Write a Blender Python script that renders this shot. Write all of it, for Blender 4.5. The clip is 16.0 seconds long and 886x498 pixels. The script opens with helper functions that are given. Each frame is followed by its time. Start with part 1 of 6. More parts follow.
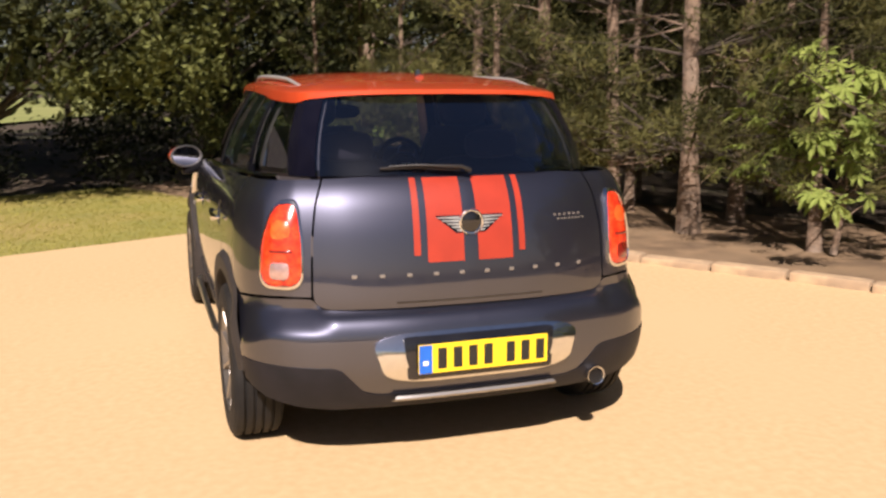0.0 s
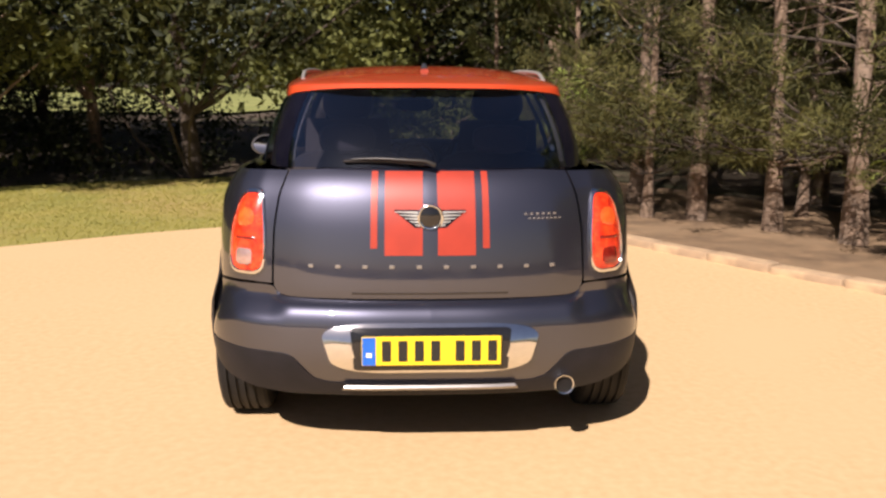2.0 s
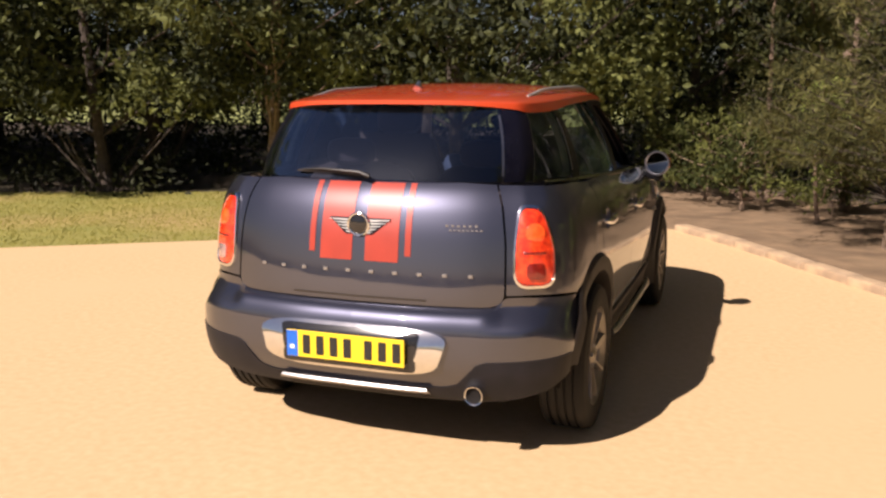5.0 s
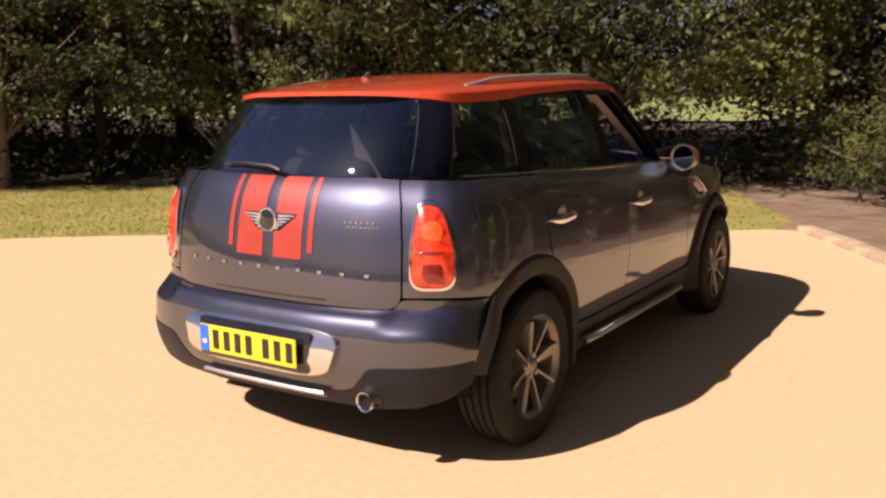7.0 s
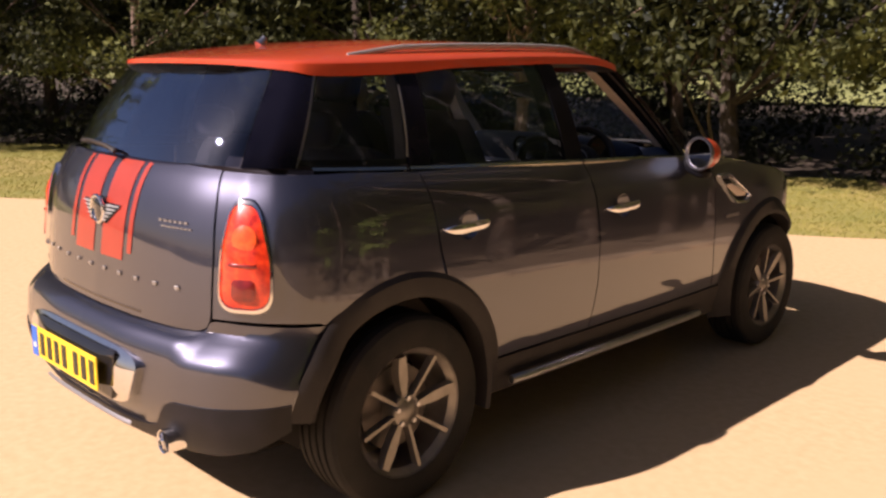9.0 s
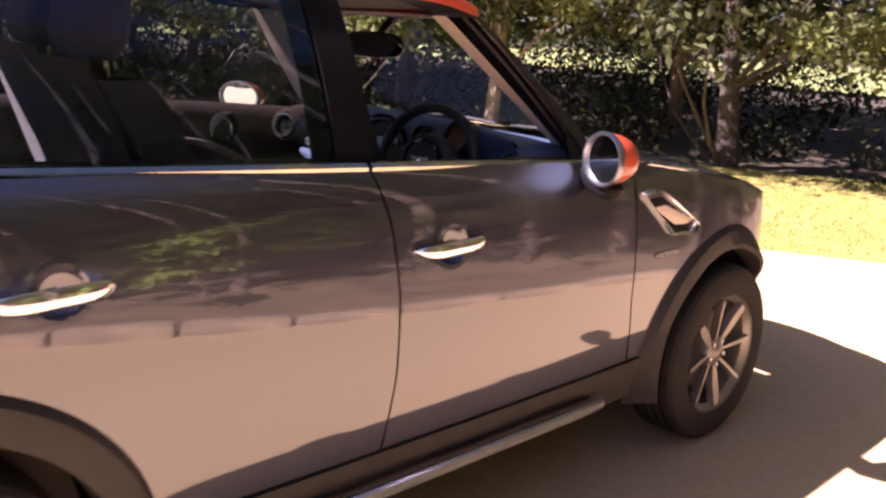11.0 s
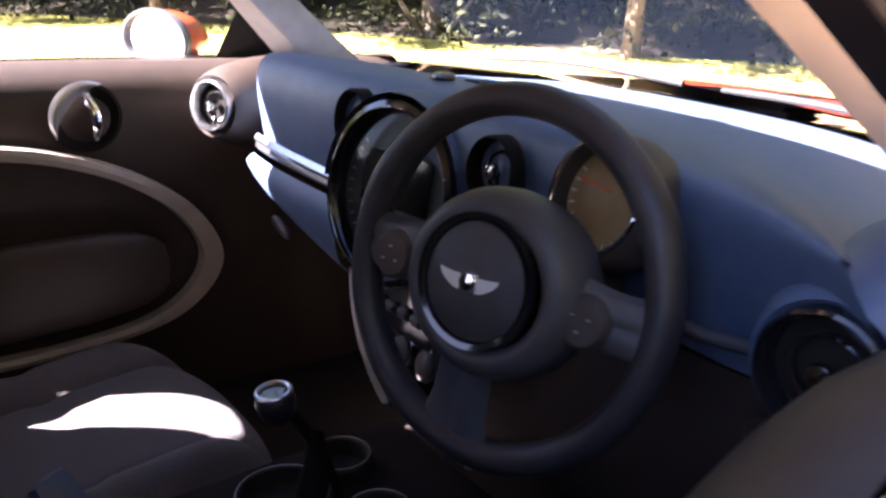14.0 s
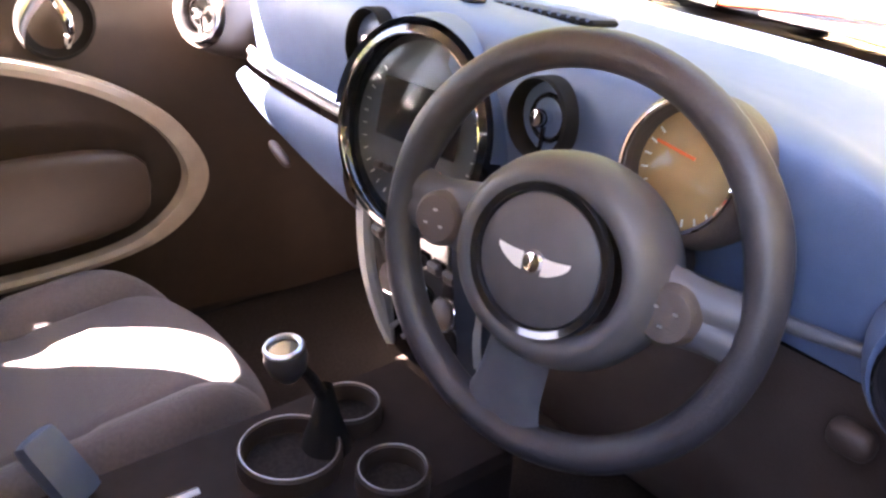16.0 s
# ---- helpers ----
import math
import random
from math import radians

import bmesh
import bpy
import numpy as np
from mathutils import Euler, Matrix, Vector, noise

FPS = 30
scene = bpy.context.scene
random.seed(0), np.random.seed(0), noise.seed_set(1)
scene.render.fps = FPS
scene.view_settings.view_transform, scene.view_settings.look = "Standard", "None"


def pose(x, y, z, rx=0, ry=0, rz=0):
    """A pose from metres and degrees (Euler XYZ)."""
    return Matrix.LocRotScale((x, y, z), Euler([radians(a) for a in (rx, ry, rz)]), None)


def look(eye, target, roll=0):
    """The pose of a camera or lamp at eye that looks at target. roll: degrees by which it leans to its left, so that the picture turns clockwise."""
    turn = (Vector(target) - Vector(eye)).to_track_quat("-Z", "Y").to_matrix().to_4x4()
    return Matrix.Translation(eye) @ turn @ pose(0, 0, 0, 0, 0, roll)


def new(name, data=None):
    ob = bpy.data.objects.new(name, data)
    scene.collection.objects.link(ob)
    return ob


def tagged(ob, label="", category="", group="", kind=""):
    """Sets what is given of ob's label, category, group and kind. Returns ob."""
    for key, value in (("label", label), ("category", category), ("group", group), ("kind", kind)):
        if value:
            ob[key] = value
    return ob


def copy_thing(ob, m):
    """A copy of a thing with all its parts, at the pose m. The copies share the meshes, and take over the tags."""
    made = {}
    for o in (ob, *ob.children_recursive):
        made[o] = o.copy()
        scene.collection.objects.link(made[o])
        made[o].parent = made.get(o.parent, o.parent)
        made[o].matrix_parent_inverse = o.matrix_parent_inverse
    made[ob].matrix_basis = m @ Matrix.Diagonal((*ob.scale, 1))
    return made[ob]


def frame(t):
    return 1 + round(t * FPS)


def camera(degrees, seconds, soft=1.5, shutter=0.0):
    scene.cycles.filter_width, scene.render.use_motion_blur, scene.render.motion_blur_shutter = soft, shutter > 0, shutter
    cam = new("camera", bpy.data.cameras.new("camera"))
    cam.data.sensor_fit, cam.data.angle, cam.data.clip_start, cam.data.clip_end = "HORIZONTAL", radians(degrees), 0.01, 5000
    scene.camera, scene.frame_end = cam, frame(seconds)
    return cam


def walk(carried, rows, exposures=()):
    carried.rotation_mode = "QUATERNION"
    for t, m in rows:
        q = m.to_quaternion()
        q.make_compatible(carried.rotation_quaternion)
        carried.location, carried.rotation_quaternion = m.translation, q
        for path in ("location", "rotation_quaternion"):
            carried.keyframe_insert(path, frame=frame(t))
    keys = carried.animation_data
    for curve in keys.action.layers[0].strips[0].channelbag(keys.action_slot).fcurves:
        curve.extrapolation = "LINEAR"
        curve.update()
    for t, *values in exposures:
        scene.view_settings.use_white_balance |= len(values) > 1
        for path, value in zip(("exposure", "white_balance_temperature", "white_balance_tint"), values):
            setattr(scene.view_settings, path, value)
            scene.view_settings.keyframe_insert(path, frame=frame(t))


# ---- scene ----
cam = camera(53.4, 16.0, soft=2.5, shutter=0.4)
PATH = [
    (0, (-1.186, -5.07, 1.448), (-0.546, -3.207, 1.1), -0.0),
    (0.5, (-0.92, -5.205, 1.449), (-0.446, -3.301, 1.065), 0.5),
    (1, (-0.68, -5.277, 1.443), (-0.355, -3.336, 1.084), 0.1),
    (1.5, (-0.409, -5.249, 1.467), (-0.156, -3.298, 1.107), 1.2),
    (2, (-0.15, -5.253, 1.456), (-0.032, -3.29, 1.091), 0.4),
    (2.5, (0.149, -5.337, 1.45), (0.15, -3.368, 1.102), 1.2),
    (3, (0.419, -5.314, 1.437), (0.29, -3.347, 1.103), -0.3),
    (3.5, (0.71, -5.271, 1.472), (0.468, -3.313, 1.142), -0.0),
    (4, (1.035, -5.29, 1.454), (0.623, -3.361, 1.129), -0.6),
    (4.5, (1.292, -5.255, 1.449), (0.75, -3.357, 1.127), -1.5),
    (5, (1.537, -5.173, 1.465), (0.864, -3.319, 1.131), 0.1),
    (5.2, (1.621, -5.117, 1.469), (0.922, -3.275, 1.125), 0.3),
    (7.3, (2.611, -4.308, 1.437), (1.468, -2.702, 1.098), -0.3),
    (7.5, (2.683, -4.182, 1.44), (1.5, -2.606, 1.099), 0.2),
    (8, (2.835, -3.904, 1.435), (1.553, -2.414, 1.066), 0.7),
    (8.5, (2.864, -3.571, 1.453), (1.545, -2.114, 1.086), 1.1),
    (9, (2.881, -3.197, 1.437), (1.498, -1.809, 1.037), 0.7),
    (9.5, (2.826, -2.817, 1.417), (1.391, -1.493, 0.985), 1.4),
    (10, (2.663, -2.443, 1.415), (1.285, -1.056, 0.994), 2.4),
    (10.2, (2.58, -2.262, 1.39), (1.239, -0.848, 0.94), 2.3),
    (12.3, (1.797, -0.768, 1.372), (0.29, 0.46, 0.901), 5.4),
    (12.5, (1.669, -0.678, 1.371), (0.15, 0.533, 0.897), 4.3),
    (13, (1.385, -0.489, 1.367), (-0.103, 0.733, 0.828), 1.1),
    (13.5, (1.145, -0.308, 1.351), (-0.389, 0.84, 0.78), -0.8),
    (14, (0.946, -0.239, 1.307), (-0.578, 0.861, 0.624), 0.6),
    (14.5, (0.827, -0.23, 1.295), (-0.66, 0.871, 0.536), 0.2),
    (15, (0.814, -0.239, 1.325), (-0.634, 0.837, 0.462), 0.2),
    (15.5, (0.815, -0.244, 1.333), (-0.59, 0.844, 0.417), 1.7),
    (16, (0.802, -0.233, 1.33), (-0.583, 0.886, 0.42), 3.0),
]
EXPOSURES = [(0.0, 0.85, 6500, 24), (4.0, 0.85, 6500, 24), (8.6, 0.92, 6500, 35), (9.5, 1.25, 6450, 36), (10.2, 2.12, 6150, 42), (12.4, 2.64, 5750, 48), (13.2, 3.2, 5600, 48), (13.7, 3.87, 5700, 40), (14.1, 4.78, 5900, 31), (14.6, 5.65, 6150, 25), (15.2, 6.6, 6600, 28), (16.0, 7.0, 6850, 32)]
walk(cam, [(t, look(eye, target, roll)) for t, eye, target, roll in PATH], EXPOSURES)

# ---- sky and sun ----
SUN_WAY = Vector((0.46, 1.07, -1.0))          # the way the sunlight travels
world = bpy.data.worlds.new("sky")
scene.world = world
world.use_nodes = True
wn = world.node_tree
wn.nodes.clear()
sky = wn.nodes.new("ShaderNodeTexSky")
sky.sky_type, sky.sun_disc = "NISHITA", False
sky.sun_elevation, sky.sun_rotation = radians(42), radians(203)
back = wn.nodes.new("ShaderNodeBackground")
back.inputs["Strength"].default_value = 0.0245
wout = wn.nodes.new("ShaderNodeOutputWorld")
wn.links.new(sky.outputs[0], back.inputs["Color"])
wn.links.new(back.outputs[0], wout.inputs["Surface"])
sun = new("sun", bpy.data.lights.new("sun", "SUN"))
sun.data.energy, sun.data.angle, sun.data.color = 4.6, radians(0.53), (1.0, 0.93, 0.80)
sun.matrix_world = look(Vector((0, 0, 20)) - SUN_WAY * 10, Vector((0, 0, 20)))


# ---- materials ----
def shader(name):
    m = bpy.data.materials.new(name)
    m.use_nodes = True
    nt = m.node_tree
    nt.nodes.clear()
    out = nt.nodes.new("ShaderNodeOutputMaterial")
    return m, nt, out


def pbr(name, c1, c2=None, scale=8.0, rough=0.5, metal=0.0, bump=0.0, bump_scale=60.0, coat=0.0, rough_var=0.0, mix=(0.35, 0.65),
        island=0.0, spec=0.5, detail=6.0, third=None, third_scale=1.2, sheen=0.0, coat_ior=1.5, coat_rough=0.025):
    """A surface with a colour that varies at two scales, uneven gloss and a fine relief."""
    m, nt, out = shader(name)
    N, L = nt.nodes.new, nt.links.new
    b = N("ShaderNodeBsdfPrincipled")
    L(b.outputs[0], out.inputs["Surface"])
    b.inputs["Roughness"].default_value = rough
    b.inputs["Metallic"].default_value = metal
    b.inputs["Coat Weight"].default_value = coat
    b.inputs["Coat Roughness"].default_value = coat_rough
    b.inputs["Coat IOR"].default_value = coat_ior
    b.inputs["Specular IOR Level"].default_value = spec
    b.inputs["Sheen Weight"].default_value = sheen
    tc = N("ShaderNodeTexCoord")
    c2 = c2 or tuple(0.8 * v for v in c1)
    n1 = N("ShaderNodeTexNoise")
    n1.inputs["Scale"].default_value, n1.inputs["Detail"].default_value = scale, detail
    L(tc.outputs["Object"], n1.inputs["Vector"])
    r = N("ShaderNodeMapRange")
    r.inputs["From Min"].default_value, r.inputs["From Max"].default_value = mix
    L(n1.outputs["Fac"], r.inputs["Value"])
    cm = N("ShaderNodeMix")
    cm.data_type = "RGBA"
    L(r.outputs[0], cm.inputs["Factor"])
    cm.inputs["A"].default_value, cm.inputs["B"].default_value = (*c1, 1), (*c2, 1)
    col = cm.outputs["Result"]
    if third:
        n3 = N("ShaderNodeTexNoise")
        n3.inputs["Scale"].default_value, n3.inputs["Detail"].default_value = third_scale, 4.0
        L(tc.outputs["Object"], n3.inputs["Vector"])
        r3 = N("ShaderNodeMapRange")
        r3.inputs["From Min"].default_value, r3.inputs["From Max"].default_value = 0.48, 0.7
        L(n3.outputs["Fac"], r3.inputs["Value"])
        c3 = N("ShaderNodeMix")
        c3.data_type = "RGBA"
        L(r3.outputs[0], c3.inputs["Factor"])
        L(col, c3.inputs["A"])
        c3.inputs["B"].default_value = (*third, 1)
        col = c3.outputs["Result"]
    if island:
        g = N("ShaderNodeNewGeometry")
        h = N("ShaderNodeHueSaturation")
        mr = N("ShaderNodeMapRange")
        mr.inputs["To Min"].default_value, mr.inputs["To Max"].default_value = 1 - island, 1 + island
        L(g.outputs["Random Per Island"], mr.inputs["Value"])
        L(mr.outputs[0], h.inputs["Value"])
        mh = N("ShaderNodeMapRange")
        mh.inputs["To Min"].default_value, mh.inputs["To Max"].default_value = 0.48, 0.52
        L(g.outputs["Random Per Island"], mh.inputs["Value"])
        L(mh.outputs[0], h.inputs["Hue"])
        L(col, h.inputs["Color"])
        col = h.outputs[0]
    L(col, b.inputs["Base Color"])
    if rough_var:
        rr = N("ShaderNodeMapRange")
        rr.inputs["To Min"].default_value, rr.inputs["To Max"].default_value = max(0, rough - rough_var), min(1, rough + rough_var)
        L(n1.outputs["Fac"], rr.inputs["Value"])
        L(rr.outputs[0], b.inputs["Roughness"])
    if bump:
        n2 = N("ShaderNodeTexNoise")
        n2.inputs["Scale"].default_value, n2.inputs["Detail"].default_value = bump_scale, 5.0
        L(tc.outputs["Object"], n2.inputs["Vector"])
        bp = N("ShaderNodeBump")
        bp.inputs["Strength"].default_value, bp.inputs["Distance"].default_value = bump, 0.02
        L(n2.outputs["Fac"], bp.inputs["Height"])
        L(bp.outputs[0], b.inputs["Normal"])
    return m


def glass(name, tint, base=0.04, gloss=(0.95, 0.97, 1.0), most=0.7, power=5.0):
    """Thin glass: tinted see-through with a mirror gloss that grows towards grazing angles."""
    m, nt, out = shader(name)
    N, L = nt.nodes.new, nt.links.new
    t, g, x, f = N("ShaderNodeBsdfTransparent"), N("ShaderNodeBsdfGlossy"), N("ShaderNodeMixShader"), N("ShaderNodeLayerWeight")
    t.inputs["Color"].default_value = (*tint, 1)
    g.inputs["Roughness"].default_value = 0.01
    g.inputs["Color"].default_value = (*gloss, 1)
    f.inputs["Blend"].default_value = 0.5
    p, r = N("ShaderNodeMath"), N("ShaderNodeMapRange")
    p.operation = "POWER"
    p.inputs[1].default_value = power
    L(f.outputs["Facing"], p.inputs[0])
    L(p.outputs[0], r.inputs["Value"])
    r.inputs["To Min"].default_value, r.inputs["To Max"].default_value = base, most
    L(r.outputs[0], x.inputs["Fac"])
    L(t.outputs[0], x.inputs[1])
    L(g.outputs[0], x.inputs[2])
    L(x.outputs[0], out.inputs["Surface"])
    return m


def leafy(name, c1, c2, scale=1.5, patch=0.0):
    """Leaves: diffuse and see-through light, each one with its own tone. patch: paints lit and shaded clumps into the
    colour.
    """
    m, nt, out = shader(name)
    N, L = nt.nodes.new, nt.links.new
    g = N("ShaderNodeNewGeometry")
    tc = N("ShaderNodeTexCoord")
    n = N("ShaderNodeTexNoise")
    n.inputs["Scale"].default_value = scale
    L(tc.outputs["Object"], n.inputs["Vector"])
    a = N("ShaderNodeMath")
    a.operation = "MULTIPLY_ADD"
    a.inputs[1].default_value, a.inputs[2].default_value = 0.45, -0.05
    L(g.outputs["Random Per Island"], a.inputs[0])
    s = N("ShaderNodeMath")
    L(a.outputs[0], s.inputs[0])
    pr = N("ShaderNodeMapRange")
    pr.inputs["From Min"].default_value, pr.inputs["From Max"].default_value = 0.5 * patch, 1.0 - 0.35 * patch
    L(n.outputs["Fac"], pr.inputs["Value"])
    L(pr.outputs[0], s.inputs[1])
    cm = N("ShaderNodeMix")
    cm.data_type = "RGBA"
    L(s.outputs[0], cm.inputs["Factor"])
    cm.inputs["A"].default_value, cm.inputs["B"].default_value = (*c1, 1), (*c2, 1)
    d = N("ShaderNodeBsdfPrincipled")
    d.inputs["Roughness"].default_value = 0.65
    d.inputs["Specular IOR Level"].default_value = 0.2
    L(cm.outputs["Result"], d.inputs["Base Color"])
    t = N("ShaderNodeBsdfTranslucent")
    L(cm.outputs["Result"], t.inputs["Color"])
    x = N("ShaderNodeMixShader")
    x.inputs["Fac"].default_value = 0.3
    L(d.outputs[0], x.inputs[1])
    L(t.outputs[0], x.inputs[2])
    L(x.outputs[0], out.inputs["Surface"])
    return m


M_PAINT = pbr("grey_metallic_paint", (0.052, 0.055, 0.080), (0.043, 0.045, 0.066), 900, 0.40, 0.85, coat=1.0, rough_var=0.04, coat_ior=1.95, coat_rough=0.03)
M_ORANGE = pbr("orange_roof_paint", (0.55, 0.062, 0.016), (0.50, 0.055, 0.014), 6, 0.4, 0.0, coat=1.0)
M_STRIPE = pbr("red_stripe_vinyl", (0.36, 0.035, 0.015), (0.31, 0.030, 0.013), 12, 0.38, 0.0, coat=0.4)
M_PLASTIC = pbr("dark_grey_plastic", (0.026, 0.023, 0.023), (0.034, 0.030, 0.029), 14, 0.6, spec=0.3, bump=0.12, bump_scale=400)
M_BLACK = pbr("gloss_black", (0.008, 0.008, 0.010), (0.012, 0.012, 0.014), 10, 0.12, coat=0.6)
M_PILLAR = pbr("pillar_gloss_black", (0.004, 0.004, 0.009), (0.006, 0.006, 0.012), 10, 0.15, spec=0.22)
M_FRAME = pbr("window_frame_black", (0.006, 0.006, 0.008), (0.009, 0.009, 0.011), 10, 0.4, spec=0.08)
M_PILLAR_MATT = pbr("pillar_matt_brown", (0.022, 0.016, 0.014), (0.028, 0.021, 0.018), 14, 0.6, spec=0.2)
M_SKIRT = pbr("bumper_skirt_plastic", (0.009, 0.009, 0.011), (0.013, 0.012, 0.015), 14, 0.5, spec=0.25, bump=0.05, bump_scale=400)
M_MATTBLACK = pbr("matt_black", (0.009, 0.008, 0.007), (0.015, 0.013, 0.012), 15, 0.85, spec=0.12)
M_CHROME = pbr("chrome", (0.86, 0.86, 0.87), (0.80, 0.80, 0.82), 30, 0.07, 1.0, rough_var=0.03)
# chrome whose olive tint stands in for reflected grass and trees
M_STRIP = pbr("window_strip_tree_tint", (0.52, 0.49, 0.38), (0.46, 0.43, 0.33), 20, 0.12, 1.0, rough_var=0.04)
M_RING = pbr("satin_mirror_ring", (0.36, 0.355, 0.39), (0.31, 0.30, 0.335), 20, 0.34, 1.0, rough_var=0.06)
M_SATIN = pbr("satin_silver", (0.62, 0.62, 0.63), (0.55, 0.55, 0.56), 20, 0.3, 1.0, rough_var=0.06)
M_RAIL = pbr("roof_rail_satin", (0.50, 0.49, 0.47), (0.44, 0.43, 0.41), 24, 0.38, 0.45, rough_var=0.06)
M_ALLOY = pbr("alloy_silver", (0.42, 0.41, 0.40), (0.36, 0.35, 0.34), 18, 0.34, 0.8, rough_var=0.08)
M_WHEEL = pbr("wheel_alloy", (0.31, 0.285, 0.26), (0.25, 0.23, 0.21), 18, 0.38, 0.8, rough_var=0.08)
# darker copy of the mirror ring: shade on the left one as colour
M_RING_SHADE = pbr("shaded_mirror_ring", (0.13, 0.125, 0.13), (0.10, 0.10, 0.105), 20, 0.5, 0.6, rough_var=0.06)
M_RUBBER = pbr("tyre_rubber", (0.009, 0.0085, 0.0085), (0.016, 0.015, 0.014), 9, 0.75, spec=0.3, bump=0.15, bump_scale=120, third=(0.019, 0.016, 0.013), third_scale=5)
M_GLASS = glass("clear_glass", (0.90, 0.94, 0.92), 0.02, most=0.08)
M_TINT = glass("privacy_glass", (0.40, 0.42, 0.50), 0.06, (0.70, 0.82, 1.0), 0.95, 1.35)
M_SIDE = glass("side_privacy_glass", (0.44, 0.45, 0.47), 0.05, (0.55, 0.76, 1.0), 0.55, 2.4)
M_LAMP_RED = pbr("red_lamp_plastic", (0.88, 0.066, 0.012), (0.36, 0.014, 0.006), 30, 0.22, coat=1.0, third=(0.62, 0.03, 0.008), third_scale=70)
M_LAMP_DARK = pbr("dark_lamp_plastic", (0.22, 0.012, 0.006), (0.14, 0.008, 0.005), 40, 0.2, coat=1.0)
M_LAMP_AMBER = pbr("amber_lamp_plastic", (0.95, 0.125, 0.02), (0.75, 0.07, 0.012), 40, 0.2, coat=1.0)
M_LAMP_CLEAR = pbr("clear_lamp_reflector", (0.62, 0.42, 0.38), (0.5, 0.33, 0.3), 50, 0.2, 0.6, coat=1.0)
M_WING = pbr("badge_wing_metal", (0.62, 0.62, 0.59), (0.54, 0.54, 0.51), 40, 0.32, 0.6)
M_PLATE = pbr("yellow_plate", (0.86, 0.60, 0.015), (0.82, 0.56, 0.015), 20, 0.4, coat=0.3)
M_PLATE_BLUE = pbr("blue_band", (0.01, 0.13, 0.55), (0.01, 0.11, 0.5), 20, 0.4)
M_INK = pbr("black_ink", (0.012, 0.011, 0.010), (0.018, 0.016, 0.014), 20, 0.5)
M_MIRROR = pbr("mirror_glass", (0.88, 0.90, 0.92), (0.86, 0.88, 0.90), 20, 0.01, 1.0)
# dark plastic; the blue of the reflected sky is put into its base colour
M_DASH = pbr("dash_plastic_sky_sheen", (0.060, 0.092, 0.160), (0.072, 0.106, 0.178), 30, 0.48, bump=0.08, bump_scale=500, spec=0.6)
# dark plastic, lightened so that its colour carries the lens haze
M_TRIM_DARK = pbr("cabin_dark_plastic", (0.056, 0.040, 0.033), (0.068, 0.049, 0.041), 25, 0.5, bump=0.2, bump_scale=450)
M_DOOR = pbr("door_brown_plastic", (0.027, 0.017, 0.011), (0.034, 0.021, 0.014), 25, 0.55, bump=0.1, bump_scale=450)
M_HUB = pbr("hub_soft_plastic", (0.052, 0.050, 0.054), (0.064, 0.061, 0.065), 40, 0.45, bump=0.05, bump_scale=500)
M_BAND = pbr("door_band_plastic", (0.33, 0.285, 0.235), (0.28, 0.24, 0.20), 25, 0.45, bump=0.1, bump_scale=300)
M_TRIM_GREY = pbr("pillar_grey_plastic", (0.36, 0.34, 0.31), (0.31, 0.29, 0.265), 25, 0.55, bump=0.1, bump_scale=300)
# pale tan that carries the sunlit glow of the driver's pillar
M_TRIM_LIGHT = pbr("pale_sunlit_plastic", (0.82, 0.68, 0.57), (0.76, 0.625, 0.52), 25, 0.55, bump=0.1, bump_scale=300)
M_HEADLINER = pbr("cabin_headliner", (0.30, 0.28, 0.26), (0.26, 0.245, 0.23), 60, 0.9, bump=0.2, bump_scale=600)
M_CLOTH = pbr("seat_cloth", (0.074, 0.062, 0.062), (0.094, 0.080, 0.079), 180, 0.85, bump=0.35, bump_scale=700, sheen=0.2)
M_LEATHER = pbr("wheel_leather", (0.023, 0.021, 0.024), (0.031, 0.028, 0.031), 60, 0.42, bump=0.08, bump_scale=350)
M_PIANO = pbr("piano_black", (0.008, 0.008, 0.009), (0.012, 0.011, 0.012), 8, 0.08, coat=1.0)
M_CONSOLE = pbr("console_brown_plastic", (0.020, 0.014, 0.012), (0.026, 0.019, 0.016), 20, 0.8, spec=0.12, bump=0.1, bump_scale=400)
# carpet colour raised in place of veiling glare over the footwell
M_CARPET = pbr("cabin_carpet", (0.022, 0.017, 0.015), (0.033, 0.027, 0.024), 200, 0.95, spec=0.05, bump=0.4, bump_scale=500)
M_BADGE = pbr("bright_badge_metal", (0.78, 0.77, 0.74), (0.70, 0.69, 0.66), 30, 0.35, 0.35)
M_SPOKE = pbr("silver_spoke_plastic", (0.11, 0.118, 0.138), (0.092, 0.098, 0.116), 30, 0.36, 0.4)
M_REV = pbr("brown_dial_face", (0.46, 0.27, 0.11), (0.28, 0.17, 0.08), 14, 0.35)
M_DISC = pbr("brake_disc_iron", (0.10, 0.09, 0.085), (0.14, 0.12, 0.11), 12, 0.5, 0.8)
M_SHRUB = leafy("shrub_leaf", (0.026, 0.036, 0.010), (0.13, 0.14, 0.035), 1.6, 0.8)
M_DIAL = pbr("dial_face", (0.06, 0.058, 0.06), (0.035, 0.034, 0.036), 9, 0.4)
M_NEEDLE = pbr("orange_needle", (0.85, 0.16, 0.03), (0.8, 0.14, 0.03), 20, 0.4)
M_WHITE = pbr("white_print", (0.8, 0.8, 0.78), (0.75, 0.75, 0.73), 20, 0.5)

M_DRIVE = pbr("sandy_drive", (0.62, 0.44, 0.24), (0.54, 0.375, 0.195), 22, 0.9, bump=0.09, bump_scale=130, third=(0.58, 0.415, 0.225), third_scale=0.7, mix=(0.3, 0.7))
